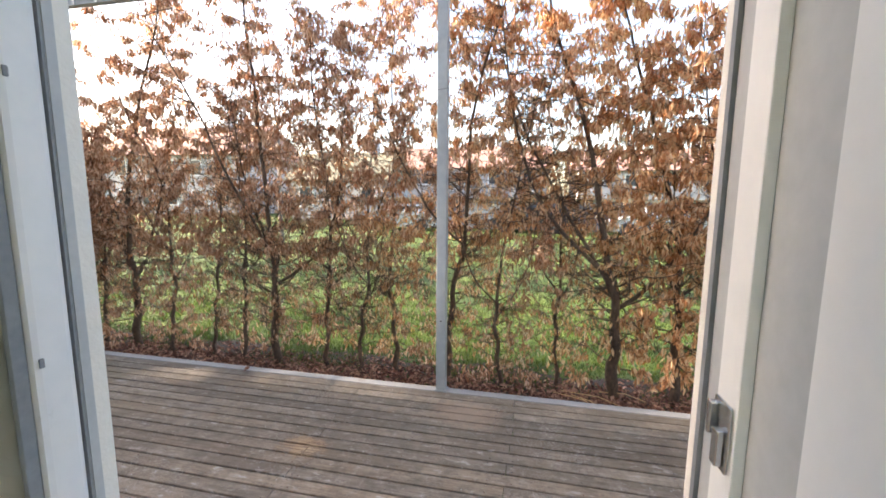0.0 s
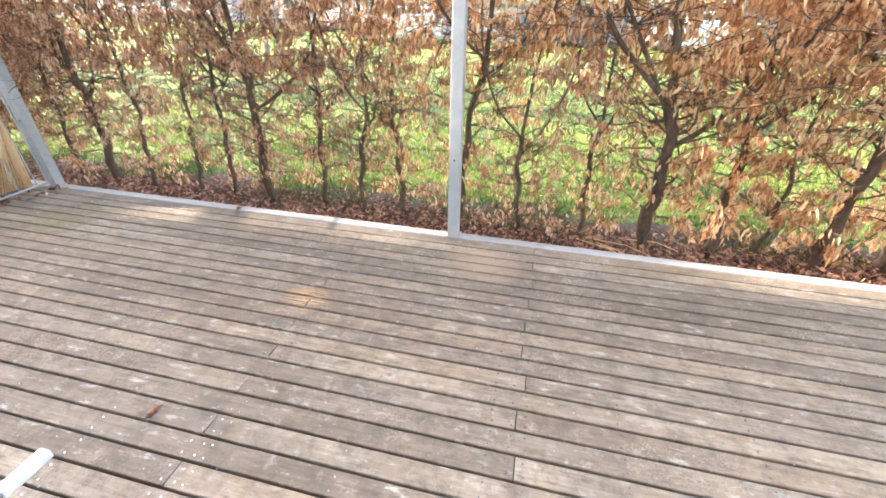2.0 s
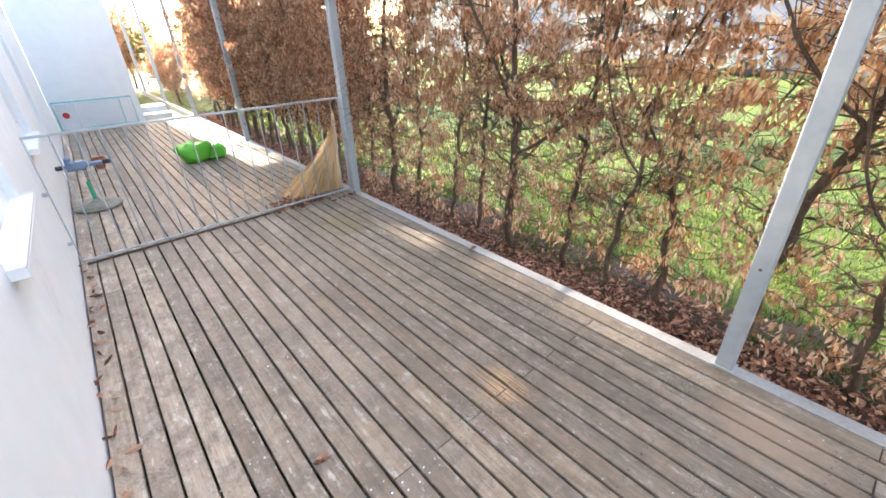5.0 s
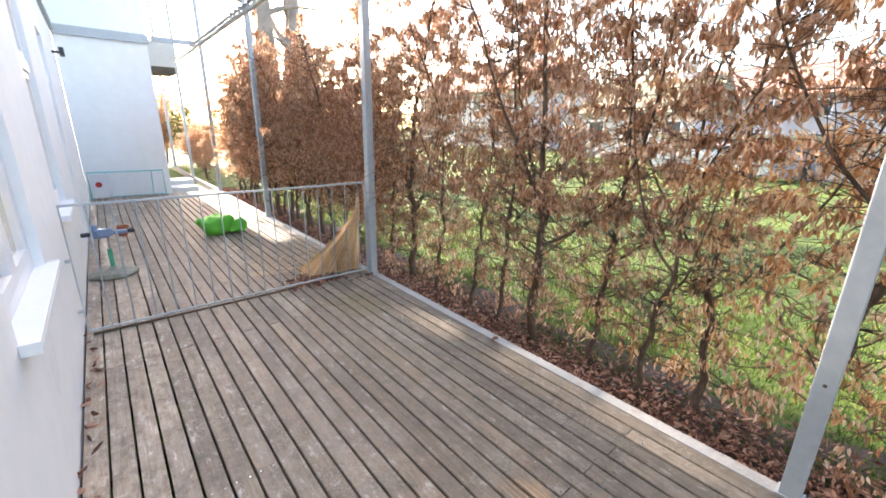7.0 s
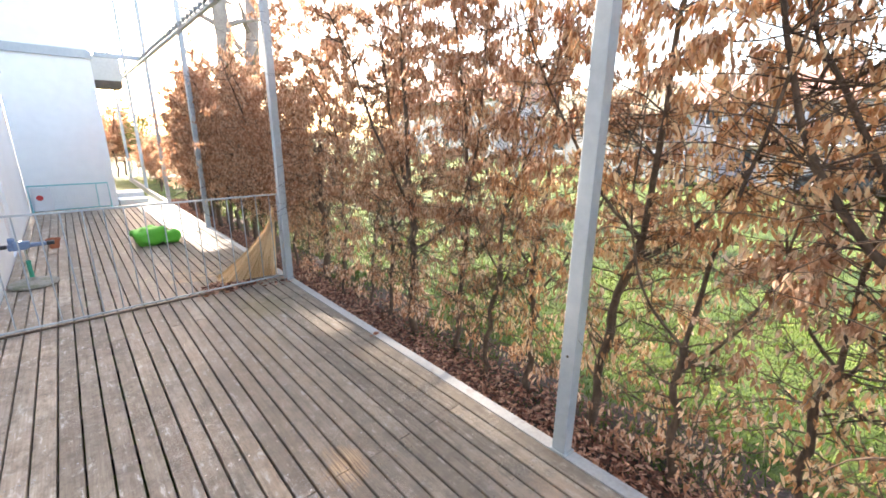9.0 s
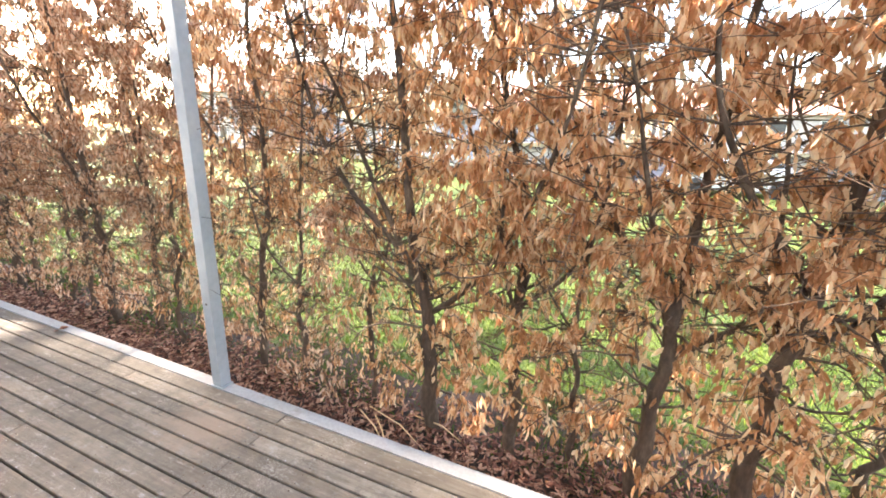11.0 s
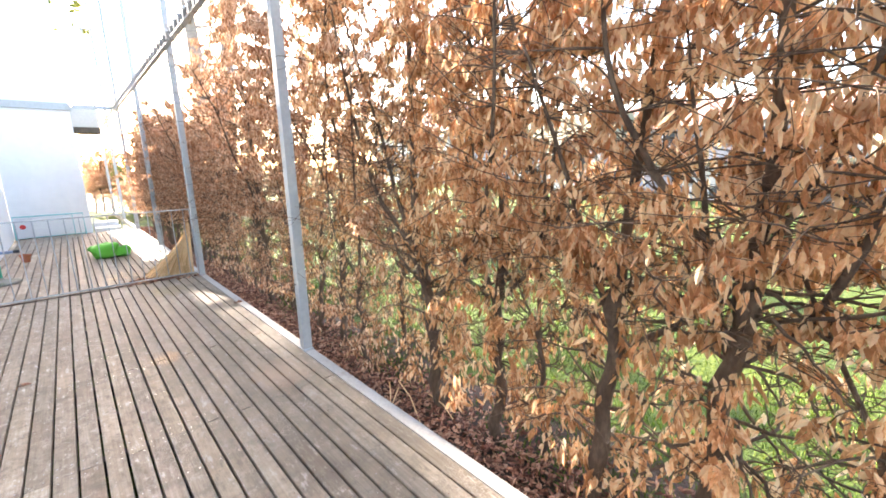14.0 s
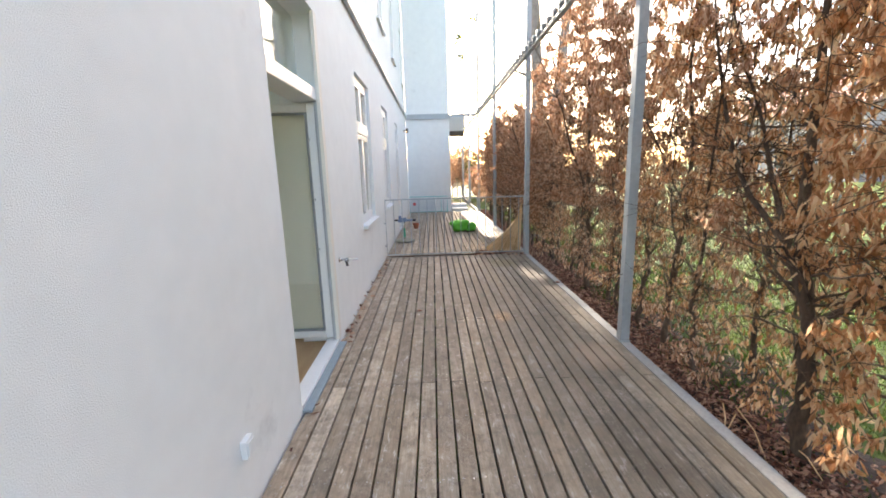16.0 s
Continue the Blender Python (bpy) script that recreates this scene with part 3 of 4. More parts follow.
for n, (a, b2) in (("top_flange", (0.066, 0.076)), ("bottom_flange", (-0.04, -0.028))):
    part(n, boxes((-20, 9.0, EDGE_Y - 0.10, EDGE_Y - 0.0405, CORNICE_Z + a, CORNICE_Z + b2)), M_STEEL, beam)
clip0 = None
for k in range(66):
    if clip0 is None:
        clip0 = part("clip", boxes((-0.035, 0.035, EDGE_Y - 0.115, EDGE_Y - 0.02, CORNICE_Z + 0.0765, CORNICE_Z + 0.108), (-0.012, 0.012, EDGE_Y - 0.112, EDGE_Y - 0.102, CORNICE_Z - 0.045, CORNICE_Z + 0.076), bevel=0.002), M_STEEL, beam)
        clip0.location.x = -12.0
    else:
        c4 = new("clip", clip0.data)
        c4.parent = beam
        c4.location.x = -12.0 + 0.26 * k
cross = thing("cross_beam", "galvanised steel cross beam from the end wall to a post", "beam")
part("web", boxes((-11.70, -11.62, 1.64, EDGE_Y - 0.105, CORNICE_Z - 0.02, CORNICE_Z + 0.09), bevel=0.004), M_STEEL, cross)
for i, (yy, zz) in enumerate(((1.75, 5.45), (1.75, 6.7))):
    c2 = thing("upper_rail", "thin galvanised rail of the storey above", "rail", "rails of the storey above")
    bm = bmesh.new()
    tube(bm, [(-11.66, 1.6, zz), (-11.66, EDGE_Y - 0.041, zz)], 0.02)
    part("bar", bm, M_STEEL, c2)
st = thing("upper_mesh_posts", "thin upright of the storey above", "rail")
bm = bmesh.new()
tube(bm, [(-11.66, 1.95, CORNICE_Z + 0.0905), (-11.66, 1.95, 6.7)], 0.012)
part("upright", bm, M_STEEL, st)
structure(mesh_ob("kerb", boxes((-20, 9.0, EDGE_Y - 0.042, EDGE_Y + 0.042, -0.16, 0.002), bevel=0.004), M_EDGE), "grey edge strip around the timber terrace", "edging")
structure(mesh_ob("joists", boxes(*[(x - 0.03, x + 0.03, 0.02, EDGE_Y - 0.045, -0.14, -0.0405) for x in np.arange(-11.6, 9, 0.55)]), M_RUST), "dark joists under the terrace boards", "joist")

# ---------------------------------------------------------------- ground
GX, GY = [-400, -60, -25, -12, -4, 0, 4, 12, 30, 400], [-400, -40, 0, 2.66, 3.25, 3.6, 5, 9, 21, 60, 400]
bm = bmesh.new()
gv = [[bm.verts.new((x, y, GROUND_Z)) for x in GX] for y in GY]
for j in range(len(GY) - 1):
    for i in range(len(GX) - 1):
        bm.faces.new((gv[j][i], gv[j][i + 1], gv[j + 1][i + 1], gv[j + 1][i]))
ground = structure(mesh_ob("ground", bm, M_GRASS), "bright green lawn behind the hedge", "lawn")
rng = np.random.default_rng(7)


def quads_object(name, verts, faces, mat, smooth=False):
    me = bpy.data.meshes.new(name)
    me.from_pydata(verts.reshape(-1, 3).tolist(), [], faces)
    me.materials.append(mat)
    if smooth:
        me.shade_smooth()
    return new(name, me)


LEAF_F = ((0, 1, 2), (0, 2, 3), (1, 4, 5, 2), (2, 5, 6, 3), (4, 7, 5), (5, 7, 6))


def leaves(points, dirs, lengths, widths, curl, r):
    """Curled, folded leaves: base points, hanging directions, sizes. Returns vertices and faces."""
    n = len(points)
    d = dirs / np.linalg.norm(dirs, axis=1, keepdims=True)
    a = np.cross(d, r.normal(size=(n, 3)))
    a /= np.linalg.norm(a, axis=1, keepdims=True) + 1e-9
    c = np.cross(d, a)
    L, W, K = lengths[:, None], widths[:, None], curl[:, None]
    out = np.zeros((n, 8, 3))

    def at(u, s, h):
        return points + d * L * u + a * W * s + c * (L * h)
    out[:, 0] = at(0, 0, 0)
    out[:, 1] = at(0.30, -0.46, 0.05 + 0.10 * K)
    out[:, 2] = at(0.30, 0.0, -0.06 + 0.10 * K)
    out[:, 3] = at(0.32, 0.46, 0.07 + 0.10 * K)
    out[:, 4] = at(0.66, -0.36, 0.04 + 0.32 * K)
    out[:, 5] = at(0.68, 0.0, -0.05 + 0.34 * K)
    out[:, 6] = at(0.66, 0.36, 0.06 + 0.32 * K)
    out[:, 7] = at(0.96, 0.04, 0.62 * K)
    faces = [tuple(i * 8 + k for k in f) for i in range(n) for f in LEAF_F]
    return out, faces


# strip of soil under the hedge, raised a little and uneven, with dead leaves on it
bm = bmesh.new()
nx, ny = 150, 7
sv = []
for j in range(ny):
    row = []
    for i in range(nx):
        x = -13 + 20 * i / (nx - 1)
        y = EDGE_Y + 0.045 + (0.95 + 0.25 * noise.noise((x * 1.3, 0, 0))) * j / (ny - 1)
        z = GROUND_Z + 0.012 + 0.045 * (1 - j / (ny - 1)) + 0.025 * noise.noise((x * 4, y * 4, 3)) - (0.035 if j == ny - 1 else 0)
        row.append(bm.verts.new((x, y, z)))
    sv.append(row)
for j in range(ny - 1):
    for i in range(nx - 1):
        bm.faces.new((sv[j][i], sv[j][i + 1], sv[j + 1][i + 1], sv[j + 1][i]))
structure(mesh_ob("ground_bed", bm, M_SOIL, True), "dark soil bed under the hedge", "soil")

n = 21000
lp = np.stack([rng.uniform(-12.5, 5.5, n), EDGE_Y + 0.06 + np.abs(rng.normal(0, 0.30, n)).clip(0, 1.1), np.zeros(n)], 1)
lp[:, 2] = GROUND_Z + 0.03 + 0.05 * np.clip(1 - (lp[:, 1] - EDGE_Y) / 0.9, 0, 1) + rng.uniform(0, 0.05, n)
ld = np.stack([rng.normal(size=n), rng.normal(size=n), rng.normal(0.1, 0.25, n)], 1)
v, f = leaves(lp, ld, rng.uniform(0.03, 0.064, n), rng.uniform(0.014, 0.028, n), rng.uniform(0.0, 0.5, n), rng)
tagged(quads_object("leaf_litter", v, f, M_LITTER), "reddish-brown dead leaves lying under the hedge", "leaves", kind="stuff")

# drifts of leaves on the boards: against the wall and under the straw mat
spots = [(-0.42, 0.05, 0.12, 0.02, 16), (-1.15, 0.04, 0.35, 0.015, 14), (-2.1, 0.04, 0.5, 0.015, 16), (-3.4, 0.05, 0.25, 0.02, 16), (-0.97, 0.69, 0.012, 0.01, 2),
         (-4.06, 1.95, 0.09, 0.15, 320), (-3.85, 2.45, 0.1, 0.1, 14), (0.9, 0.05, 0.4, 0.015, 6), (-1.9, 2.56, 0.02, 0.01, 2)]
pts = []
for cx, cy, sx, sy, k in spots:
    pts.append(np.stack([rng.normal(cx, sx, k), rng.normal(cy, sy, k).clip(0.02, 2.55), rng.uniform(0.004, 0.02, k)], 1))
pts = np.concatenate(pts)
n = len(pts)
v, f = leaves(pts, np.stack([rng.normal(size=n), rng.normal(size=n), rng.uniform(0.0, 0.12, n)], 1), rng.uniform(0.05, 0.085, n), rng.uniform(0.02, 0.04, n), rng.uniform(0.1, 0.4, n), rng)
v[:, :, 2] = np.maximum(v[:, :, 2], 0.002)
tagged(quads_object("dead_leaves", v, f, M_LITTER), "few reddish dead leaves lying on the terrace boards", "leaves", kind="stuff")

# small pale crumbs scattered over the boards
n = 420
cx, cy = rng.uniform(-6, 2.5, n), rng.uniform(0.05, 2.5, n)
tri = np.zeros((n, 4, 3))
ang = rng.uniform(0, 6.28, n)
for k in range(4):
    tri[:, k, 0] = cx + np.cos(ang + k * 1.57) * rng.uniform(0.002, 0.006, n)
    tri[:, k, 1] = cy + np.sin(ang + k * 1.57) * rng.uniform(0.002, 0.006, n)
    tri[:, k, 2] = 0.003 + 0.003 * (k == 0)
tagged(quads_object("crumbs", tri, [(4 * i, 4 * i + 1, 4 * i + 2, 4 * i + 3) for i in range(n)], M_CONC), "tiny pale crumbs and seeds on the terrace boards", "debris", kind="stuff")

# grass blades
n = 62000
gy = 2.86 + np.abs(rng.normal(0, 1, n)) * 2.2
gx = rng.uniform(-13, 7, n)
gz = np.full(n, GROUND_Z - 0.002)
keep = ~((gy < 3.3) & (gx < -2) & (rng.random(n) < (3.3 - gy) * 2.2))
gx, gy, gz = gx[keep], gy[keep], gz[keep]
n = len(gx)
hh = rng.uniform(0.03, 0.075, n) * (1 + 0.5 * np.sin(gx * 3.1) * np.sin(gy * 2.3)) * (1 + 0.8 * (gy < 3.25))
ang = rng.uniform(0, 6.28, n)
lean = rng.normal(0, 0.45, (n, 2)) * hh[:, None]
bl = np.zeros((n, 5, 3))
wx, wy = np.cos(ang) * 0.0042, np.sin(ang) * 0.0042
base = np.stack([gx, gy, gz], 1)
bl[:, 0] = base + np.stack([-wx, -wy, 0 * wx], 1)
bl[:, 1] = base + np.stack([wx, wy, 0 * wx], 1)
midp = base + np.stack([lean[:, 0] * 0.4, lean[:, 1] * 0.4, hh * 0.6], 1)
bl[:, 2] = midp + np.stack([wx, wy, 0 * wx], 1) * 0.8
bl[:, 3] = midp - np.stack([wx, wy, 0 * wx], 1) * 0.8
bl[:, 4] = base + np.stack([lean[:, 0], lean[:, 1], hh], 1)
tagged(quads_object("grass", bl, [q for i in range(n) for q in ((5 * i, 5 * i + 1, 5 * i + 2, 5 * i + 3), (5 * i + 3, 5 * i + 2, 5 * i + 4))], M_BLADE),
       "bright green grass blades of the lawn behind the hedge", "grass", kind="stuff")


# ---------------------------------------------------------------- hedge of hornbeams
class Wood:
    """Collects tubes as plain lists."""
    def __init__(self):
        self.v, self.f = [], []

    def rod(self, pts, r0, r1, sides, swell=None):
        n0 = len(self.v)
        k = len(pts)
        up = np.array([0, 0, 1.0])
        for i, p in enumerate(pts):
            d = pts[min(i + 1, k - 1)] - pts[max(i - 1, 0)]
            d = d / (np.linalg.norm(d) + 1e-9)
            a = np.cross(d, up if abs(d[2]) < 0.85 else np.array([1.0, 0, 0]))
            a /= np.linalg.norm(a)
            b = np.cross(d, a)
            r = (r0 + (r1 - r0) * i / (k - 1)) * (swell[i] if swell is not None else 1.0)
            for s in range(sides):
                t = s * math.tau / sides
                self.v.append(p + (a * math.cos(t) + b * math.sin(t)) * r)
        for i in range(k - 1):
            for s in range(sides):
                s2 = (s + 1) % sides
                self.f.append((n0 + i * sides + s, n0 + i * sides + s2, n0 + (i + 1) * sides + s2, n0 + (i + 1) * sides + s))

    def build(self, name, mat):
        me = bpy.data.meshes.new(name)
        me.from_pydata([tuple(p) for p in self.v], [], self.f)
        me.materials.append(mat)
        me.shade_smooth()
        return new(name, me)


def wander(r, start, direction, length, steps, wob, lift=0.0):
    pts, p, d = [np.array(start, float)], np.array(start, float), np.array(direction, float)
    d /= np.linalg.norm(d)
    for _ in range(steps):
        d = d + r.normal(0, wob, 3) + np.array([0, 0, lift])
        d /= np.linalg.norm(d)
        p = p + d * length / steps
        pts.append(p)
    return pts


shared_cells = {}


def bent_stem(r, fork, leads, radius):
    """A crooked stem: leads are the sideways offsets at a third, two thirds and the whole of its height."""
    pts = []
    dy, wy = r.normal(0, 0.05), r.normal(0, 0.012, 14)
    for k in range(13):
        u = k / 12
        x = float(np.interp(u, (0, 0.33, 0.67, 1), (0, *leads)))
        knee = 0.015 * math.sin(u * 17 + radius * 900) * (u > 0.05)
        pts.append(np.array([x + knee, dy * u + wy[k], -0.03 + (fork + 0.03) * u]))
    return pts


def hornbeam(seed, height, radius, leaf_count, low, spread, at_x=None, leads=(0, 0, 0), fork=1.1, top=0.0, red=True):
    """Bare crooked stem, gnarled side shoots trained along the hedge, a knuckle at the old cutting height, and
    upright leaders with tiers of hanging dry leaves above it."""
    r = np.random.default_rng(seed)
    root = new("hedge_tree")
    trunk, limbs = Wood(), Wood()
    stem = bent_stem(r, fork, leads, radius)
    nst = len(stem)
    swell = r.uniform(0.88, 1.14, nst)      # swellings and knots along the stem
    swell[-1], swell[-2] = 1.3, 1.2
    trunk.rod(stem, radius * 1.18, radius * 0.84, 9, swell)
    carriers = []
    leaders = 3 if radius < 0.03 else 4
    for k in range(leaders):
        ll = (height - fork) * (1.0 if k == 0 else r.uniform(0.45, 0.85))
        side = top / max(height - fork, 0.1) if k == 0 else (-1) ** k * r.uniform(0.28, 0.62)
        start = stem[-1] if k < 2 else stem[-1 - int(r.integers(1, 4))]
        if k in (1, 2) and (at_x is None or at_x < 3.3):         # goblet arms: out sideways first, then bending upright
            pts = wander(r, start, (side * 2.6, r.normal(0, 0.12), 0.75), ll, 16, 0.07, 0.17)
        else:
            pts = wander(r, start, (side, r.normal(0, 0.08), 1), ll, 14, 0.065, 0.05)
        limbs.rod(pts, radius * (0.70 if k == 0 else 0.46), 0.0025, 7)
        carriers.append((pts, ll))
    twigs, tiers = [], []
    # gnarled side shoots of the lower, old part
    side_count = int(22 + 250 * radius)
    for q in range(side_count):
        i = 4 + int((nst - 4) * min(0.999, ((q + r.random()) / side_count) ** 0.8))
        dx = 1 if q % 2 else -1
        b = wander(r, stem[i], (dx, r.normal(0, 0.24), r.uniform(-0.15, 0.65)), r.uniform(0.14, 0.60) * spread, 8, 0.28, 0.0)
        limbs.rod(b, radius * 0.17 + 0.0020, 0.0018, 5)
        twigs.append(b)
        for _ in range(3):
            j = r.integers(2, len(b))
            c = wander(r, b[j], (dx * r.uniform(-0.2, 1), r.normal(0, 0.5), r.uniform(-0.3, 0.8)), r.uniform(0.06, 0.20), 4, 0.4)
            limbs.rod(c, 0.0034, 0.0014, 4)
            twigs.append(c)
    for pts, ll in carriers:
        for _ in range(int(27 * ll)):
            i = r.integers(1, len(pts) - 1)
            u = i / len(pts)
            dx = r.choice([-1, 1])
            b = wander(r, pts[i], (dx, r.normal(0, 0.45), r.uniform(-0.1, 0.95)), r.uniform(0.20, 0.70) * spread * (1.15 - 0.5 * u), 5, 0.22, -0.01)
            limbs.rod(b, radius * 0.07 + 0.0012, 0.0010, 4)
            tiers.append(b)
    fine = []
    for b in twigs + tiers + tiers:
        for _ in range(1 if b[0][2] > 1.3 else 2):
            i = r.integers(1, len(b))
            t = wander(r, b[i], (r.normal(), r.normal(), r.normal(0.05, 0.3)), r.uniform(0.06, 0.17), 3, 0.25)
            limbs.rod(t, 0.0018, 0.0010, 3)
            fine.append(t)
    hosts = twigs + tiers + tiers + fine + fine
    pos, dr = [], []
    filled = {} if at_x is None else shared_cells
    per = 4
    for _ in range(leaf_count // per):
        h = hosts[r.integers(len(hosts))]
        i = r.integers(1, len(h))
        p = h[i - 1] + (h[i] - h[i - 1]) * r.random()
        if p[2] < 0.12 or (p[2] < 1.2 and r.random() > low * (0.45 + 0.6 * p[2])) or (at_x is None and p[2] < r.uniform(0.55, 1.05)):
            continue
        wx = p[0] + (at_x or 0)
        if p[1] < -0.27 + 0.04 * min(p[2], 2) or wx > (4.0 if p[2] > 1.45 else 3.8):
            continue
        cell = (int(wx * 6 + 90), int(p[2] * 7))
        filled[cell] = filled.get(cell, 0) + 1
        cap = 24 if at_x is None else 12 if wx > 1.3 else 9
        if filled[cell] > cap + (17 if p[2] > 1.2 else 0):
            continue
        lean = r.normal(0, 0.30, 3)
        step = (h[i] - h[i - 1]) / (np.linalg.norm(h[i] - h[i - 1]) + 1e-9)
        for k in range(per):    # a row of leaves hanging from a stretch of twig
            pos.append(p + step * 0.022 * (k - 2) + r.normal(0, 0.020, 3))
            dr.append(lean + r.normal(0, 0.30, 3) + np.array([0, 0, -1.25]))
    pos, dr = np.array(pos), np.array(dr)
    n = len(pos)
    big = 1.0 if at_x is None or at_x < 1.3 else 1.25
    v, f = leaves(pos, dr, r.uniform(0.038, 0.072, n) * big, r.uniform(0.013, 0.024, n) * big, r.uniform(-0.1, 0.55, n), r)
    t_ob, l_ob, c_ob = trunk.build("trunk", M_BARK), limbs.build("limb_mass", M_BARK), quads_object("crown", v, f, M_LEAFRED if red else M_LEAF)
    l_ob["kind"] = c_ob["kind"] = "stuff"
    for o in (t_ob, l_ob, c_ob):
        o.parent = root
    return root


# foot, radius, height, spread, bends of the stem, height of the fork, drift of the top
TREES_FAR = ((-4.08, 0.018, 2.5, 0.9, (0.04, 0.09, 0.14), 1.1, 0.05), (-3.68, 0.036, 4.6, 1.5, (0.03, 0.09, 0.07), 1.15, 0.08), (-3.12, 0.018, 2.9, 1.1, (0.03, 0.08, 0.06), 1.2, 0.0),
             (-2.65, 0.016, 2.9, 1.1, (0.02, 0.06, 0.09), 1.1, 0.0), (-2.22, 0.018, 2.9, 1.1, (0.0, 0.03, 0.02), 1.15, 0.05), (-1.84, 0.034, 4.6, 1.4, (0.0, 0.03, 0.03), 1.2, -0.22),
             (-1.32, 0.023, 3.5, 1.15, (0.02, 0.03, 0.06), 1.05, -0.22), (-0.91, 0.019, 3.1, 1.1, (0.02, 0.04, 0.12), 0.95, 0.05))
TREES_NEAR = ((-0.53, 0.023, 4.1, 1.2, (-0.03, -0.07, -0.13), 0.95, 0.12), (-0.03, 0.026, 4.4, 1.2, (0.01, 0.04, 0.14), 1.35, 0.06), (0.49, 0.019, 2.9, 0.9, (-0.03, -0.06, -0.07), 0.85, 0.12),
              (0.99, 0.018, 2.9, 0.9, (-0.02, -0.04, -0.02), 0.95, 0.0), (1.45, 0.042, 4.7, 1.4, (-0.01, -0.01, -0.08), 1.15, -0.40), (1.97, 0.031, 4.4, 1.25, (-0.02, -0.03, -0.04), 1.15, -0.10),
              (2.30, 0.016, 2.9, 0.8, (0.0, -0.02, -0.05), 0.9, 0.0), (2.63, 0.037, 4.2, 1.2, (0.01, 0.04, 0.05), 1.2, 0.0), (3.10, 0.042, 4.4, 1.5, (0.01, 0.01, 0.06), 1.30, 0.50),
              (3.46, 0.021, 3.7, 1.0, (0.01, 0.05, 0.12), 0.80, 0.05))
for i, (tx, tr, th, ts, bends, tf, tdrift) in enumerate(TREES_FAR + TREES_NEAR):
    near = i >= len(TREES_FAR)
    big = tr > 0.028
    ob = hornbeam(100 + i, th, tr, int((38000 if big else 24000) * (1.4 if near else 1.2)), 0.92 if tx > 1.2 else 0.52, ts, tx, bends, tf, tdrift,
                  red=tx < -1.7 or (tx < 0.6 and i % 2 == 0))
    ob.matrix_basis = pose(tx, 2.98 + 0.05 * math.sin(i * 2.4), GROUND_Z + 0.01)
    tagged(ob, "thick-stemmed hornbeam of the hedge with dry orange-brown leaves" if big else "thin-stemmed hornbeam of the hedge with dry brown leaves",
           "tree", "hornbeams of the hedge")
protos = []
for k in range(5):
    ob = hornbeam(300 + k, 2.75 + 0.12 * k, 0.019 + 0.004 * k, 24000, 0.30, 1.3, fork=1.15, leads=(0.02 * (k - 2), 0.03, 0.04 * (2 - k)), top=0.1 * (k - 2))
    ob.matrix_basis = pose(-4.5 - 0.42 * k, 2.98, GROUND_Z + 0.01)
    ob.scale = (1.0, 1.0, 0.88 + 0.04 * k)
    tagged(ob, "hornbeam of the dense end of the hedge, full of brown leaves", "tree", "hornbeams of the hedge")
    protos.append(ob)
hx = -4.5 - 0.42 * 5
k = 0
while hx > -11.0:
    s = 1.06 + 0.08 * math.sin(k * 1.9)
    c3 = copy_thing(protos[k % 5], pose(hx, 2.98 + 0.12 * math.sin(k * 2.7), GROUND_Z + 0.01, 0, 0, 180 * (k % 2) + 12 * math.sin(k * 3.3)))
    c3.scale = (s, s, s)
    hx -= 0.33
    k += 1

twig = thing("hedge_twig", "thin brown twig of the hedge reaching past a steel post", "twig", loc=(3.52, 2.76, 1.50))
bm = bmesh.new()
tube(bm, [(0, 0, 0), (0.15, -0.12, 0.015), (0.30, -0.235, 0.035), (0.44, -0.30, 0.065)], [0.006, 0.005, 0.004, 0.002], 6)
part("shoot", bm, M_STRAW, twig)

stump = thing("stump", "short dark hollow sawn stump in the leaf litter", "stump", loc=(-2.39, 3.04, GROUND_Z + 0.03))
bm = bmesh.new()
lathe(bm, [(0.075, -0.05), (0.062, 0.02), (0.058, 0.085), (0.050, 0.092), (0.034, 0.088), (0.028, 0.03)], (0, 0, 0), 16)
for v in bm.verts:
    v.co += v.co.normalized() * 0.012 * noise.noise(v.co * 22)
part("bark", bm, M_BARK, stump, smooth=True)
rod = thing("stick", "pale broken stick lying on the soil by a steel post", "stick", loc=(-3.66, 2.72, GROUND_Z + 0.10), rz=18)
bm = bmesh.new()
tube(bm, [(0, 0, 0), (0.10, 0.012, 0.012), (0.24, -0.004, 0.0)], [0.007, 0.006, 0.004], 6)
part("shoot", bm, M_STRAW, rod)

# cut canes lying in the bed
for i, (px, py, a, ln) in enumerate(((0.95, 2.86, -35, 0.55), (1.02, 2.9, -22, 0.62), (1.1, 2.84, -48, 0.4), (1.3, 2.95, -14, 0.5))):
    cane = thing("cane", "pale dry cane lying on the dead leaves under the hedge", "cane", "canes under the hedge", (px, py, GROUND_Z + 0.09), a)
    bm = bmesh.new()
    tube(bm, [(0, 0, 0.02), (ln * 0.5, 0.01, 0.05), (ln, 0, 0)], [0.005, 0.004, 0.003], 5)
    part("stalk", bm, M_STRAW, cane)


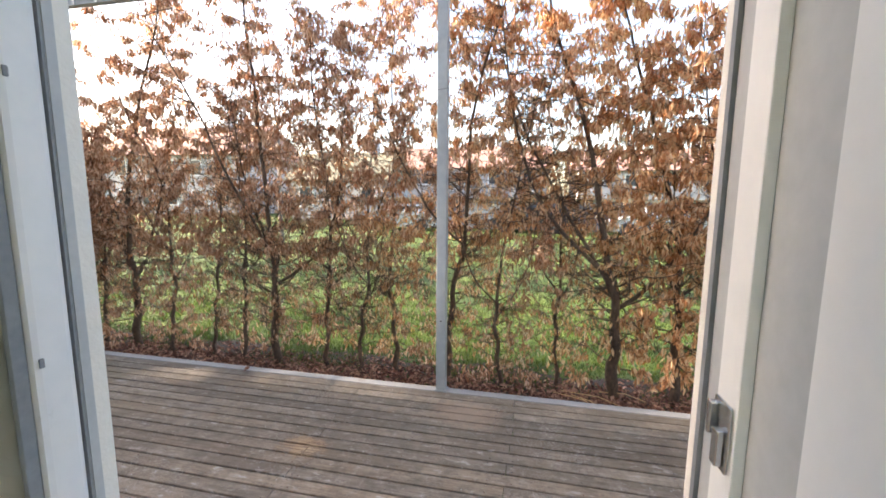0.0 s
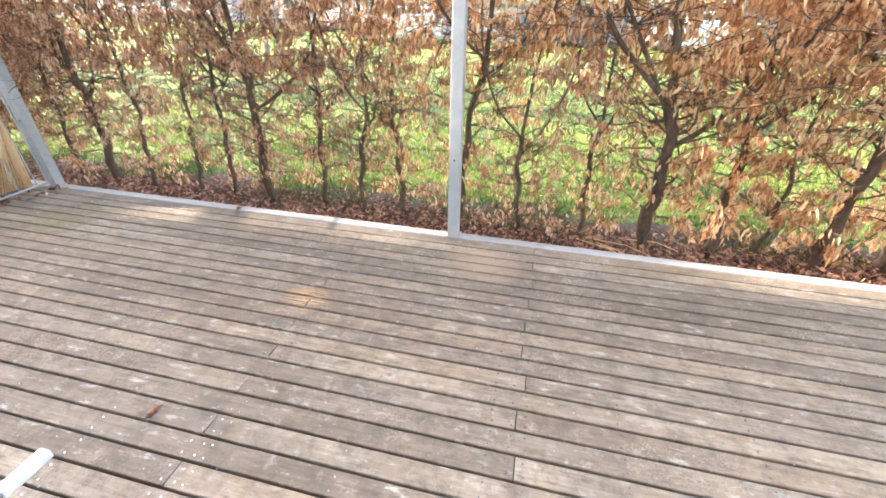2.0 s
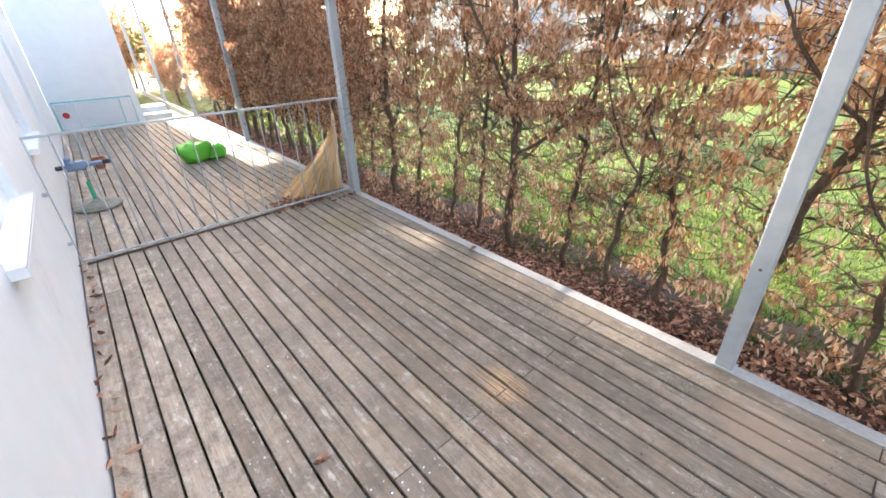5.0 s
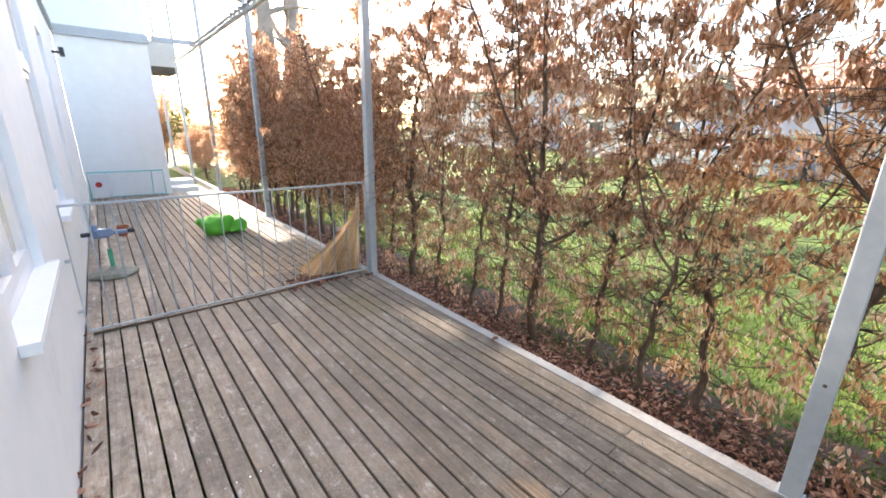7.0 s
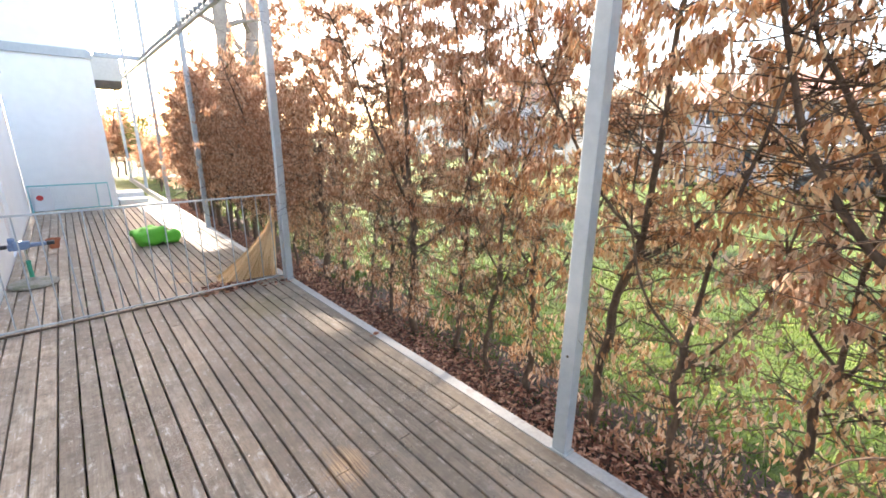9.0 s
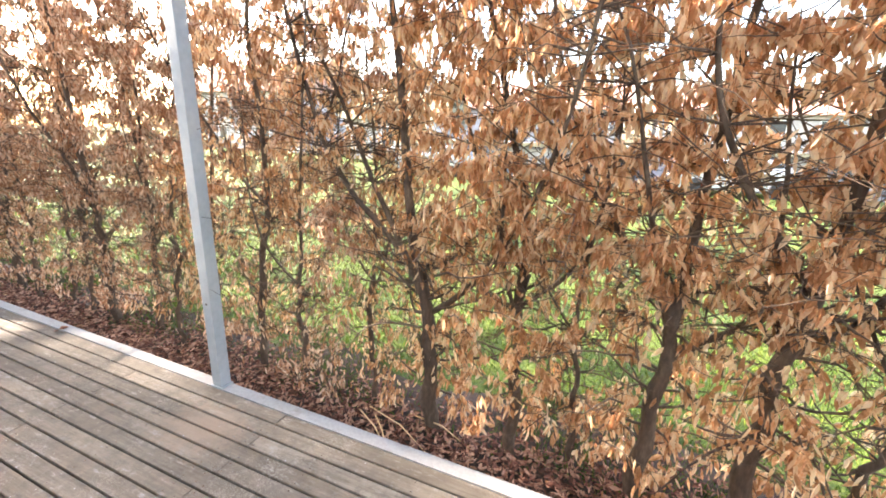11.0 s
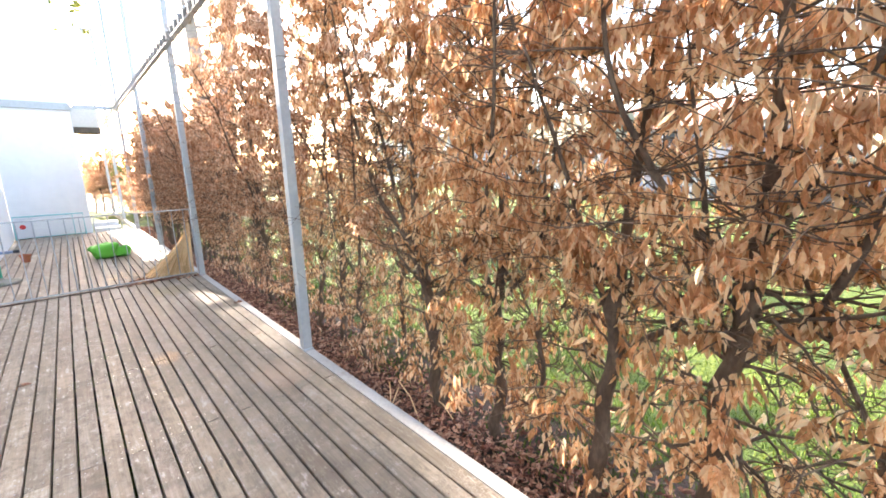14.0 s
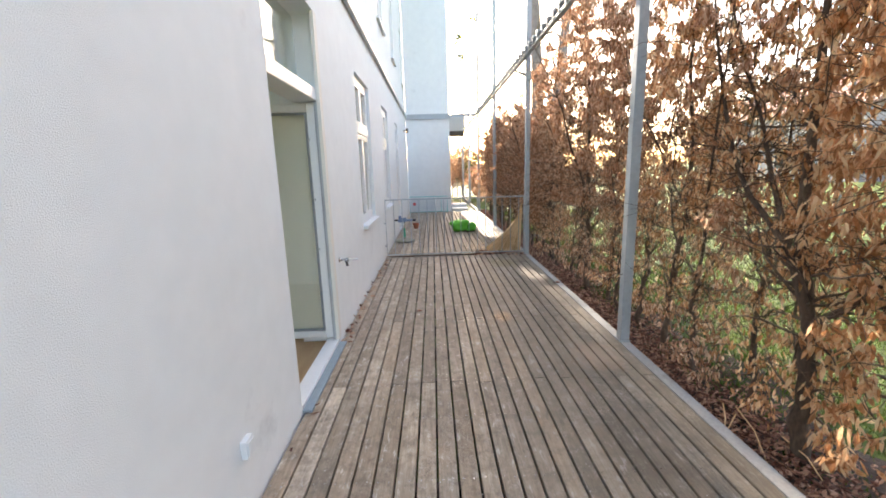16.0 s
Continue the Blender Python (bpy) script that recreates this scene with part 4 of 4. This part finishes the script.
# ---------------------------------------------------------------- beyond the lawn
def garage_row():
    g = thing("garage_row", "long low flat-roofed row of lilac-grey garages beyond the lawn", "garage", loc=(0, 22.0, GROUND_Z))
    part("wall", boxes((-9, 16, 0.0, 5.0, -0.05, 1.55)), M_SHED, g)
    part("roof", boxes((-9.4, 16.4, -0.5, 5.3, 1.552, 1.70)), M_CONC, g)
    part("fascia", boxes((-9.4, 16.4, -0.53, -0.502, 1.53, 1.72)), M_OLIVE, g)
    for k in range(9):
        x = -8.4 + 2.7 * k
        d = part("garage_door", boxes((x, x + 2.1, -0.06, -0.002, 0.0, 1.42)), (M_FACADE, M_SHED, M_CONC)[k % 3], g)
        part("door_slat", boxes(*[(x + 0.06, x + 2.04, -0.075, -0.0605, z, z + 0.02) for z in (0.35, 0.7, 1.05)]), M_WINDARK, d)
        part("pillar", boxes((x + 2.25, x + 2.45, -0.12, -0.003, 0.0, 1.5)), M_WINDARK, g)
    return g


garage_row()


def house(x, y, w, d, eave, ridge, mat_roof, label, cols=5, floors=2):
    h = thing("house", label, "house", loc=(x, y, GROUND_Z))
    part("wall", boxes((-w / 2, w / 2, 0, d, -0.1, eave)), M_FACADE, h)
    bm = bmesh.new()
    o = 0.5
    p = [bm.verts.new(q) for q in ((-w / 2 - o, -o, eave), (w / 2 + o, -o, eave), (w / 2 + o, d + o, eave), (-w / 2 - o, d + o, eave), (-w / 2 - o, d / 2, ridge), (w / 2 + o, d / 2, ridge))]
    for q in ((0, 1, 5, 4), (2, 3, 4, 5), (0, 4, 3), (1, 2, 5), (3, 2, 1, 0)):
        bm.faces.new([p[i] for i in q])
    roof = part("roof", bm, mat_roof, h)
    part("chimney", boxes((w * 0.2, w * 0.2 + 0.7, d / 2 - 0.3, d / 2 + 0.3, ridge - 1.0, ridge + 0.9)), M_FACADE, roof)
    fh = eave / floors
    for fl in range(floors):
        for c in range(cols):
            wx = -w / 2 + w * (c + 0.5) / cols
            win = part("window_frame", frame_bm(wx - 0.6, wx + 0.6, fl * fh + fh * 0.32, fl * fh + fh * 0.85, 0.08, -0.05, -0.002, 0), M_WHITE, h)
            part("pane", boxes((wx - 0.52, wx + 0.52, -0.02, -0.004, fl * fh + fh * 0.32 + 0.08, fl * fh + fh * 0.85 - 0.08)), M_WINDARK, win)
    return h


house(-6.0, 38, 16, 9, 4.4, 6.9, M_ROOF, "pale house with a faded red tiled roof far beyond the lawn")
house(13.0, 36, 17, 9, 4.0, 6.2, M_ROOF, "pale house with a faded red tiled roof far beyond the lawn", 6)
house(33.0, 32, 14, 9, 3.8, 6.0, M_ROOF, "pale house with a red roof beyond the lawn corner", 5)
house(-13.5, 27.5, 7.5, 6, 2.9, 5.2, M_OLIVE, "small house with a mossy olive roof beyond the lawn", 3, 1)
house(-32.0, 30, 16, 10, 5.2, 8.4, M_ROOF, "pale distant house with a red roof", 6)


def car(x, y, rz, paint, label):
    c = thing("parked_car", label, "car", "cars parked beyond the lawn", (x, y, GROUND_Z), rz)
    bm = bmesh.new()
    prof = [(-2.1, 0.25), (-2.15, 0.65), (-1.6, 0.85), (-0.9, 0.92), (-0.35, 1.38), (1.2, 1.42), (1.9, 0.95), (2.1, 0.85), (2.12, 0.3)]
    for s, yy in ((1, -0.85), (-1, 0.85)):
        pass
    a = [bm.verts.new((px, -0.85 + (0.12 if pz > 1 else 0), pz)) for px, pz in prof]
    b2 = [bm.verts.new((px, 0.85 - (0.12 if pz > 1 else 0), pz)) for px, pz in prof]
    bm.faces.new(a), bm.faces.new(b2[::-1])
    for i in range(len(prof)):
        j = (i + 1) % len(prof)
        bm.faces.new((a[j], a[i], b2[i], b2[j]))
    part("body", bm, paint, c)
    part("side_window", boxes((-0.55, 1.35, -0.80, -0.75, 0.95, 1.30)), M_WINDARK, c)
    for wx in (-1.35, 1.35):
        bm = bmesh.new()
        lathe(bm, [(0.30, -0.1), (0.33, -0.08), (0.33, 0.08), (0.30, 0.1)], (0, 0, 0), 16)
        wob = part("wheel", bm, M_DARK, c)
        wob.matrix_basis = pose(wx, -0.8, 0.33, 90, 0, 0)
    return c


car(-6.2, 20.2, 4, M_CARW, "silver car parked at the far side of the lawn")
car(0.8, 20.6, -3, M_CARD, "dark car parked at the far side of the lawn")
car(6.4, 20.4, 2, M_CARW, "silver car parked at the far side of the lawn")
car(17.5, 19.0, 8, M_CARD, "dark car parked at the corner of the lawn")


def bare_tree(x, y, height, radius, seed, label, stems=2):
    r = np.random.default_rng(seed)
    t = thing("bare_tree", label, "tree", loc=(x, y, GROUND_Z), rz=70)
    w, br = Wood(), Wood()
    for s in range(stems):
        side = (s - (stems - 1) / 2) * 0.13
        pts = wander(r, (side * 0.6, 0, -0.1), (side, r.normal(0, 0.05), 1), height, 14, 0.035, 0.03)
        w.rod(pts, radius, radius * 0.2, 10)
        for _ in range(26):
            i = r.integers(4, 14)
            rr = radius * (1 - i / 15) * 0.5
            a = r.uniform(0, 6.28)
            b = wander(r, pts[i], (math.cos(a), math.sin(a), r.uniform(0.1, 0.9)), r.uniform(1.2, 3.4) * (1.2 - i / 18), 8, 0.16, 0.03)
            br.rod(b, rr, 0.01, 5)
            for _ in range(5):
                c = b[r.integers(2, 9)]
                br.rod(wander(r, c, (r.normal(), r.normal(), r.normal(0.2, 0.5)), r.uniform(0.5, 1.3), 4, 0.25), 0.012, 0.004, 3)
    for o in (w.build("trunk", M_TREEBARK), br.build("limb_mass", M_TREEBARK)):
        o.parent = t
        if o.name.startswith("limb_mass"):
            o["kind"] = "stuff"
    return t


bare_tree(-20.0, 7.3, 15.0, 0.48, 5, "old bare tree with two thick grey-brown stems behind the hedge")
bare_tree(-27.0, 7.5, 11.0, 0.22, 6, "bare leafless tree beyond the end building", 1)
bare_tree(-8.5, 13.0, 7.0, 0.10, 8, "slender bare pale tree standing on the lawn", 1)


def bush(x, y, h, w, seed, label, big=1.0, bottom=0.08):
    r = np.random.default_rng(seed)
    b = thing("bush", label, "bush", loc=(x, y, GROUND_Z))
    wd = Wood()
    pos = []
    for _ in range(22):
        a = r.uniform(0, 6.28)
        pts = wander(r, (0, 0, 0), (math.cos(a) * 0.45 * w / h, math.sin(a) * 0.45 * w / h, 1), h * r.uniform(0.6, 1), 7, 0.13, 0.0)
        wd.rod(pts, 0.018, 0.004, 4)
        for p in pts[2:]:
            pos.append(p + r.normal(0, w * 0.09, (26, 3)))
    pos = np.concatenate(pos)
    pos = pos[pos[:, 2] > bottom]
    n = len(pos)
    v, f = leaves(pos, r.normal(size=(n, 3)) + np.array([0, 0, -0.3]), r.uniform(0.07, 0.12, n) * big, r.uniform(0.04, 0.07, n) * big, r.uniform(0, 0.3, n), r)
    st = wd.build("stems", M_BARK)
    lv = quads_object("foliage", v, f, M_BUSH)
    st["kind"] = lv["kind"] = "stuff"
    st.parent = lv.parent = b
    return b


# added high crown, hidden from view, that blocks low sun from the deck edge
bush(-31.0, 0.75, 14.5, 1.9, 11, "unseen evergreen crown added to keep sun off the terrace edge", 3.2, 9.9)
bush(-20.5, 3.6, 2.6, 1.6, 1, "loose yellowish-green bush beyond the terrace end")
bush(-23.5, 6.2, 3.2, 2.2, 2, "loose yellowish-green bush beyond the terrace end")
bush(-18.0, 7.8, 1.6, 1.8, 3, "low green bush on the lawn")
bush(-25.5, 1.6, 3.4, 2.0, 4, "loose yellowish-green bush beyond the terrace end")
for k in range(7):
    c4 = copy_thing(protos[k % 5], pose(-15.4 - 0.8 * k, 3.0 + 0.12 * k, GROUND_Z, 0, 0, 50 * k))
    c4.scale = (0.9, 0.9, 0.62)
for k in range(5):
    c4 = copy_thing(protos[(k + 2) % 5], pose(-21.5 - 0.7 * k, 2.1 + 0.32 * k, GROUND_Z, 0, 0, 70 * k))
    c4.scale = (1.1, 1.1, 0.95 + 0.06 * k)
bush(22.0, 21.0, 1.6, 5.0, 5, "clipped far bush at the corner of the lawn")
bush(19.0, 24.0, 2.4, 4.0, 6, "far bush at the corner of the lawn")

# low steps at the end of the terrace
steps = thing("garden_steps", "pale concrete steps beyond the end of the terrace", "steps", loc=(-12.0, 1.66, GROUND_Z))
for k in range(2):
    part("step", boxes((-1.3 - 0.62 * k, -0.7 - 0.62 * k, 0, 0.62, 0, 0.17 + 0.12 * k), bevel=0.006), M_CONC, steps)

# ---------------------------------------------------------------- things on the terrace
# low gate across the terrace
GX0 = -3.95
gate = thing("gate", "waist-high galvanised gate of thin bars across the terrace", "gate", loc=(GX0, 0, 0))
part("top_rail", boxes((-0.009, 0.009, 0.045, 2.555, 1.045, 1.063), bevel=0.002), M_STEEL, gate)
part("bottom_rail", boxes((-0.009, 0.009, 0.045, 2.555, 0.035, 0.050), bevel=0.002), M_STEEL, gate)
for k in range(2):
    part("stile", boxes((-0.009, 0.009, (0.035, 2.5555)[k], (0.0445, 2.565)[k], 0.03, 1.063)), M_STEEL, gate)
yy = 0.19
while yy < 2.5:
    bm = bmesh.new()
    tube(bm, [(0, yy, 0.0505), (0, yy, 1.0445)], 0.0055, 6)
    part("bar", bm, M_STEEL, gate)
    yy += 0.152
for k, z in enumerate((0.62, 0.2)):
    part("hinge", boxes((-0.012, 0.012, 0.002, 0.0345, z, z + 0.025), bevel=0.002), M_STEEL, gate)
tagged(mesh_ob("floor_strip", boxes((GX0 - 0.008, GX0 + 0.014, 0.06, 2.2, 0.002, 0.018), bevel=0.005), M_BARK), "thin worn wooden strip on the boards below the gate", "strip")

# straw mat draped against the gate and post, fanned out at its foot
straw = thing("straw_mat", "fan of loose golden straw matting leaning on the gate", "mat", loc=(GX0 - 0.1, 0, 0))
r = np.random.default_rng(21)
bm = bmesh.new()
for k in range(900):
    u = r.random() ** 0.8
    top = Vector((r.normal(-0.03, 0.012), 2.545 - 0.05 * u * r.random(), (0.88 - 0.22 * u) * r.uniform(0.93, 1.03)))
    foot = Vector((-0.06 - 0.36 * u * r.random(), 2.53 - 0.60 * u - 0.07 * r.random() * u, 0.008 + 0.01 * r.random()))
    mid = top.lerp(foot, 0.55) + Vector((-0.015, 0.02 * u, -0.02 * u))
    w = r.uniform(0.002, 0.0045)
    side = Vector((r.normal(0, 0.4), 1, 0)).normalized() * w
    vs = [bm.verts.new(p + s * side) for p in (top, mid, foot) for s in (-1, 1)]
    bm.faces.new((vs[0], vs[1], vs[3], vs[2])), bm.faces.new((vs[2], vs[3], vs[5], vs[4]))
st_ob = part("straw_fan", bm, M_STRAW, straw)
st_ob["kind"] = "stuff"
bm = bmesh.new()
cols = 14
g2 = []
for j in range(8):
    row = []
    for i in range(cols):
        u = i / (cols - 1)
        t = j / 7
        topz = 0.84 - 0.20 * u
        yb = 2.54 - 0.60 * u
        row.append(bm.verts.new((-0.03 - 0.14 * (1 - t) ** 1.4 * (0.4 + u) + 0.012 * math.sin(i * 2.3), yb + (2.545 - 0.05 * u - yb) * t, 0.006 + topz * t)))
    g2.append(row)
for j in range(7):
    for i in range(cols - 1):
        bm.faces.new((g2[j][i], g2[j][i + 1], g2[j + 1][i + 1], g2[j + 1][i]))
mat_ob = part("mat", bm, M_STRAW, straw)
sol = mat_ob.modifiers.new("thickness", "SOLIDIFY")
sol.thickness = 0.012
loose = []
for k in range(160):
    a = r.normal(1.57, 0.5)
    px, py = -4.5 - abs(r.normal(0, 0.35)), r.uniform(1.4, 2.4)
    ln, w = r.uniform(0.05, 0.22), 0.002
    d = np.array([math.cos(a), math.sin(a), 0])
    s = np.array([-d[1], d[0], 0]) * w
    c0 = np.array([px, py, 0.005 + 0.004 * r.random()])
    loose.append([c0 - s, c0 + s, c0 + d * ln + s, c0 + d * ln - s])
tagged(quads_object("loose_straw", np.array(loose), [(4 * i, 4 * i + 1, 4 * i + 2, 4 * i + 3) for i in range(160)], M_STRAW), "loose straw scattered on the terrace boards", "straw", kind="stuff")

# green bag-like seat cushion
cushion = thing("floor_cushion", "crumpled bright green fabric floor cushion lying on the terrace boards", "cushion", loc=(-6.95, 1.60, 0))


def pillow(sx, sy, sz, seed):
    bm = bmesh.new()
    bmesh.ops.create_uvsphere(bm, u_segments=28, v_segments=16, radius=1)
    for v in bm.verts:
        x, y, z = v.co
        ex = 0.45
        q = Vector((math.copysign(abs(x) ** ex, x) * sx, math.copysign(abs(y) ** ex, y) * sy, math.copysign(abs(z) ** 0.75, z) * sz))
        q += Vector((1, 1, 1)) * 0.07 * noise.noise(q * 5 + Vector((seed, 0, 0))) + Vector((0, 0, 0.07 * abs(noise.noise(q * 9 + Vector((seed, 3, 0)))) - 0.02))
        q.z = max(q.z + sz * 0.94, 0.004)
        v.co = q
    return bm


c_a = part("seat", pillow(0.22, 0.19, 0.15, 1), M_GREEN, cushion, smooth=True)
c_a.matrix_basis = pose(0, -0.04, 0, 0, 0, 12)
c_b = part("bolster", pillow(0.16, 0.12, 0.10, 5), M_GREEN, cushion, smooth=True)
c_b.matrix_basis = pose(0.03, 0.24, 0, 0, 0, -8)

# stone stand with a green pole and a blue clamp, by the wall
stand = thing("parasol_stand", "round mossy stone stand with short green pole and blue clamps", "stand", loc=(-5.58, 0.25, 0))
bm = bmesh.new()
lathe(bm, [(0.205, 0.003), (0.225, 0.012), (0.225, 0.035), (0.20, 0.05), (0.10, 0.062), (0.04, 0.075), (0.038, 0.10)], (0, 0, 0), 32)
part("base", bm, M_STONE, stand, smooth=True)
bm = bmesh.new()
tube(bm, [(0, 0, 0.10), (-0.01, 0.0, 0.30)], 0.021, 12)
part("pole", bm, M_TURF, stand, "short green metal pole")
bm = bmesh.new()
tube(bm, [(-0.01, 0, 0.3005), (-0.015, 0, 0.48)], 0.013, 10)
part("rod", bm, M_CHROME, stand)
clamp = part("clamp", boxes((-0.10, 0.06, -0.13, 0.03, 0.44, 0.51), (-0.05, 0.03, 0.031, 0.19, 0.46, 0.50), (0.061, 0.13, -0.08, 0.06, 0.47, 0.55), (-0.04, 0.03, -0.12, -0.06, 0.511, 0.58), bevel=0.015), M_BLUE, stand, "blue plastic clamp")
part("grip", boxes((-0.03, 0.03, 0.191, 0.26, 0.46, 0.505), bevel=0.01), M_DARK, clamp)
part("grip", boxes((0.0, 0.06, -0.21, -0.131, 0.47, 0.51), bevel=0.01), M_DARK, clamp)

pot = thing("flower_pot", "small empty terracotta flower pot by the wall", "pot", loc=(-7.6, 0.42, 0))
bm = bmesh.new()
lathe(bm, [(0.055, 0.003), (0.075, 0.12), (0.088, 0.12), (0.09, 0.15), (0.078, 0.15), (0.06, 0.05)], (0, 0, 0), 20)
part("body", bm, M_TERRA, pot)

# child's goal against the end wall
goal = thing("toy_goal", "low children's football goal with turquoise tubes and white net", "goal", loc=(-11.52, 0, 0))
pts_f = [(0, 0.06, 0.02), (0, 0.06, 0.60), (0, 1.42, 0.60), (0, 1.42, 0.02)]
bm = bmesh.new()
tube(bm, pts_f, 0.016, 8)
part("front_frame", bm, M_TURQ, goal, "turquoise tube")
bm = bmesh.new()
tube(bm, [(-0.01, 0.07, 0.018), (-0.28, 0.07, 0.018), (-0.28, 1.41, 0.018), (-0.01, 1.41, 0.018)], 0.012, 8)
part("back_frame", bm, M_TURQ, goal)
for yk in (0.36, 1.2):
    bm = bmesh.new()
    tube(bm, [(-0.01, yk, 0.585), (-0.27, yk, 0.03)], 0.008, 6)
    part("strut", bm, M_TURQ, goal)
bm = bmesh.new()
for k in range(29):
    y = 0.07 + 1.34 * k / 28
    tube(bm, [(-0.018, y, 0.59), (-0.26, y, 0.03)], 0.0016, 3, cap=False)
for k in range(12):
    t = k / 11
    tube(bm, [(-0.018 - 0.242 * t, 0.07, 0.59 - 0.56 * t), (-0.018 - 0.242 * t, 1.41, 0.59 - 0.56 * t)], 0.0016, 3, cap=False)
net = part("net", bm, M_NET, goal)
net["kind"] = "stuff"
tpan = part("target_panel", boxes((0.0175, 0.0215, 0.10, 0.42, 0.05, 0.56)), M_NET, goal, "white cloth panel")
bm = bmesh.new()
lathe(bm, [(0.06, 0), (0.06, 0.002)], (0, 0, 0), 20)
dot = part("dot", bm, M_REDP, tpan, "red round dot")
dot.matrix_basis = pose(0.022, 0.22, 0.34, 0, 90, 0)

# garden tap on the wall
tap = thing("garden_tap", "chrome garden tap with a pale lever on the white wall", "tap", loc=(-0.385, 0, 0.755))
bm = bmesh.new()
lathe(bm, [(0.026, 0.0005), (0.026, 0.006), (0.012, 0.012), (0.012, 0.062), (0.019, 0.066), (0.019, 0.088), (0.012, 0.092)], (0, 0, 0), 16)
tb = part("body", bm, M_CHROME, tap, smooth=True)
tb.matrix_basis = pose(0, 0, 0, -90, 0, 0)
bm = bmesh.new()
tube(bm, [(0, 0.06, -0.010), (0, 0.072, -0.035), (0, 0.075, -0.06)], [0.012, 0.012, 0.014], 12)
part("spout", bm, M_RUST, tap)
part("lever", boxes((-0.014, 0.014, 0.093, 0.185, -0.010, 0.012), bevel=0.006), M_WHITE, tap, "pale flat lever")

switch = thing("wall_socket", "small white outdoor socket box on the plaster", "socket", loc=(1.73, 0, 0.335))
part("housing", boxes((-0.038, 0.038, 0.0005, 0.03, -0.045, 0.045), bevel=0.006), M_WHITE, switch)
part("cover", boxes((-0.03, 0.03, 0.0305, 0.037, -0.036, 0.036), bevel=0.003), M_WHITE, switch)

lamp = thing("flood_light", "small grey floodlight fixed on the wall under the ledge", "lamp", loc=(-10.3, 0, 2.83))
part("bracket", boxes((-0.02, 0.02, 0.0005, 0.10, -0.03, 0.01), bevel=0.003), M_RUST, lamp)
part("housing", boxes((-0.10, 0.10, 0.1005, 0.17, -0.07, 0.07), bevel=0.01), M_DARK, lamp)

# ---------------------------------------------------------------- terrace boards, each a piece of its own
board_meshes = {}


def board(x0, x1, y0, y1, key=None):
    w, ln = y1 - y0, x1 - x0
    key = (round(w, 4), round(ln, 3))
    if key not in board_meshes:
        b = bmesh.new()
        h, e = 0.040, 0.0035
        ring = [(0, -h), (w, -h), (w, -e), (w - e, 0), (e, 0), (0, -e)]
        a = [b.verts.new((0, y, z)) for y, z in ring]
        c = [b.verts.new((ln, y, z)) for y, z in ring]
        b.faces.new(a[::-1]), b.faces.new(c)
        for i in range(6):
            b.faces.new((a[i], c[i], c[(i + 1) % 6], a[(i + 1) % 6])[::-1])
        bmesh.ops.recalc_face_normals(b, faces=b.faces)
        me = bpy.data.meshes.new("board")
        b.to_mesh(me)
        b.free()
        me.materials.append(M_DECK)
        board_meshes[key] = me
    ob = new("board", board_meshes[key])
    ob.parent = deck
    ob.location = (x0, y0, 0.0)
    return ob


deck = thing("terrace_deck", "weathered grey-brown timber terrace boards with dark gaps", "deck")
deck["kind"] = "structure"
rb = random.Random(4)
GAP = 0.0115
nrows = 24


def row_y(i):
    """Start of a row: the ten rows by the wall are a little wider than those by the hedge."""
    return 0.008 + PITCH * i if i <= 10 else 0.008 + PITCH * 10 + PITCH_OUTER * (i - 10)


for i in range(nrows):
    y0, y1 = row_y(i) + GAP / 2, row_y(i + 1) - GAP / 2
    if i == 0:
        y0 = 0.014
    if i == nrows - 1:
        y1 = EDGE_Y - 0.046
        if y1 - y0 < 0.02:
            break
    first = -0.67 if i % 2 == 0 else 0.62
    xs = [first + 3.9 * k for k in range(-4, 4)]
    xs = [END_X + 0.01] + [x + (rb.uniform(-0.02, 0.02) if abs(x - first) < 0.1 else 0.0) for x in xs if END_X + 0.2 < x < 8.8] + [8.9]
    for a, b2 in zip(xs, xs[1:]):
        o = board(a + 0.0025, b2 - 0.0025, y0, y1)
        o.location.z = rb.uniform(-0.0015, 0.0008)

# screw heads along the joists
hv, hf = [], []
for jx in [x for x in np.arange(-11.6, 5, 0.55)] + [-0.70, -0.64, 0.59, 0.65]:
    for i in range(nrows - 1):
        for side in (0.024, 0.080):
            qx, qy = jx + rb.uniform(-0.006, 0.006), row_y(i) + side + rb.uniform(-0.003, 0.003)
            n0 = len(hv)
            for k in range(6):
                hv.append((qx + 0.0042 * math.cos(k * 1.047), qy + 0.0042 * math.sin(k * 1.047), 0.0016))
            hf.append(tuple(range(n0, n0 + 6)))
sm = bpy.data.meshes.new("screw_mass")
sm.from_pydata(hv, [], hf)
sm.materials.append(M_CHROME)
tagged(new("screw_mass", sm), "small dull screw heads in the terrace boards", "screws", kind="stuff")
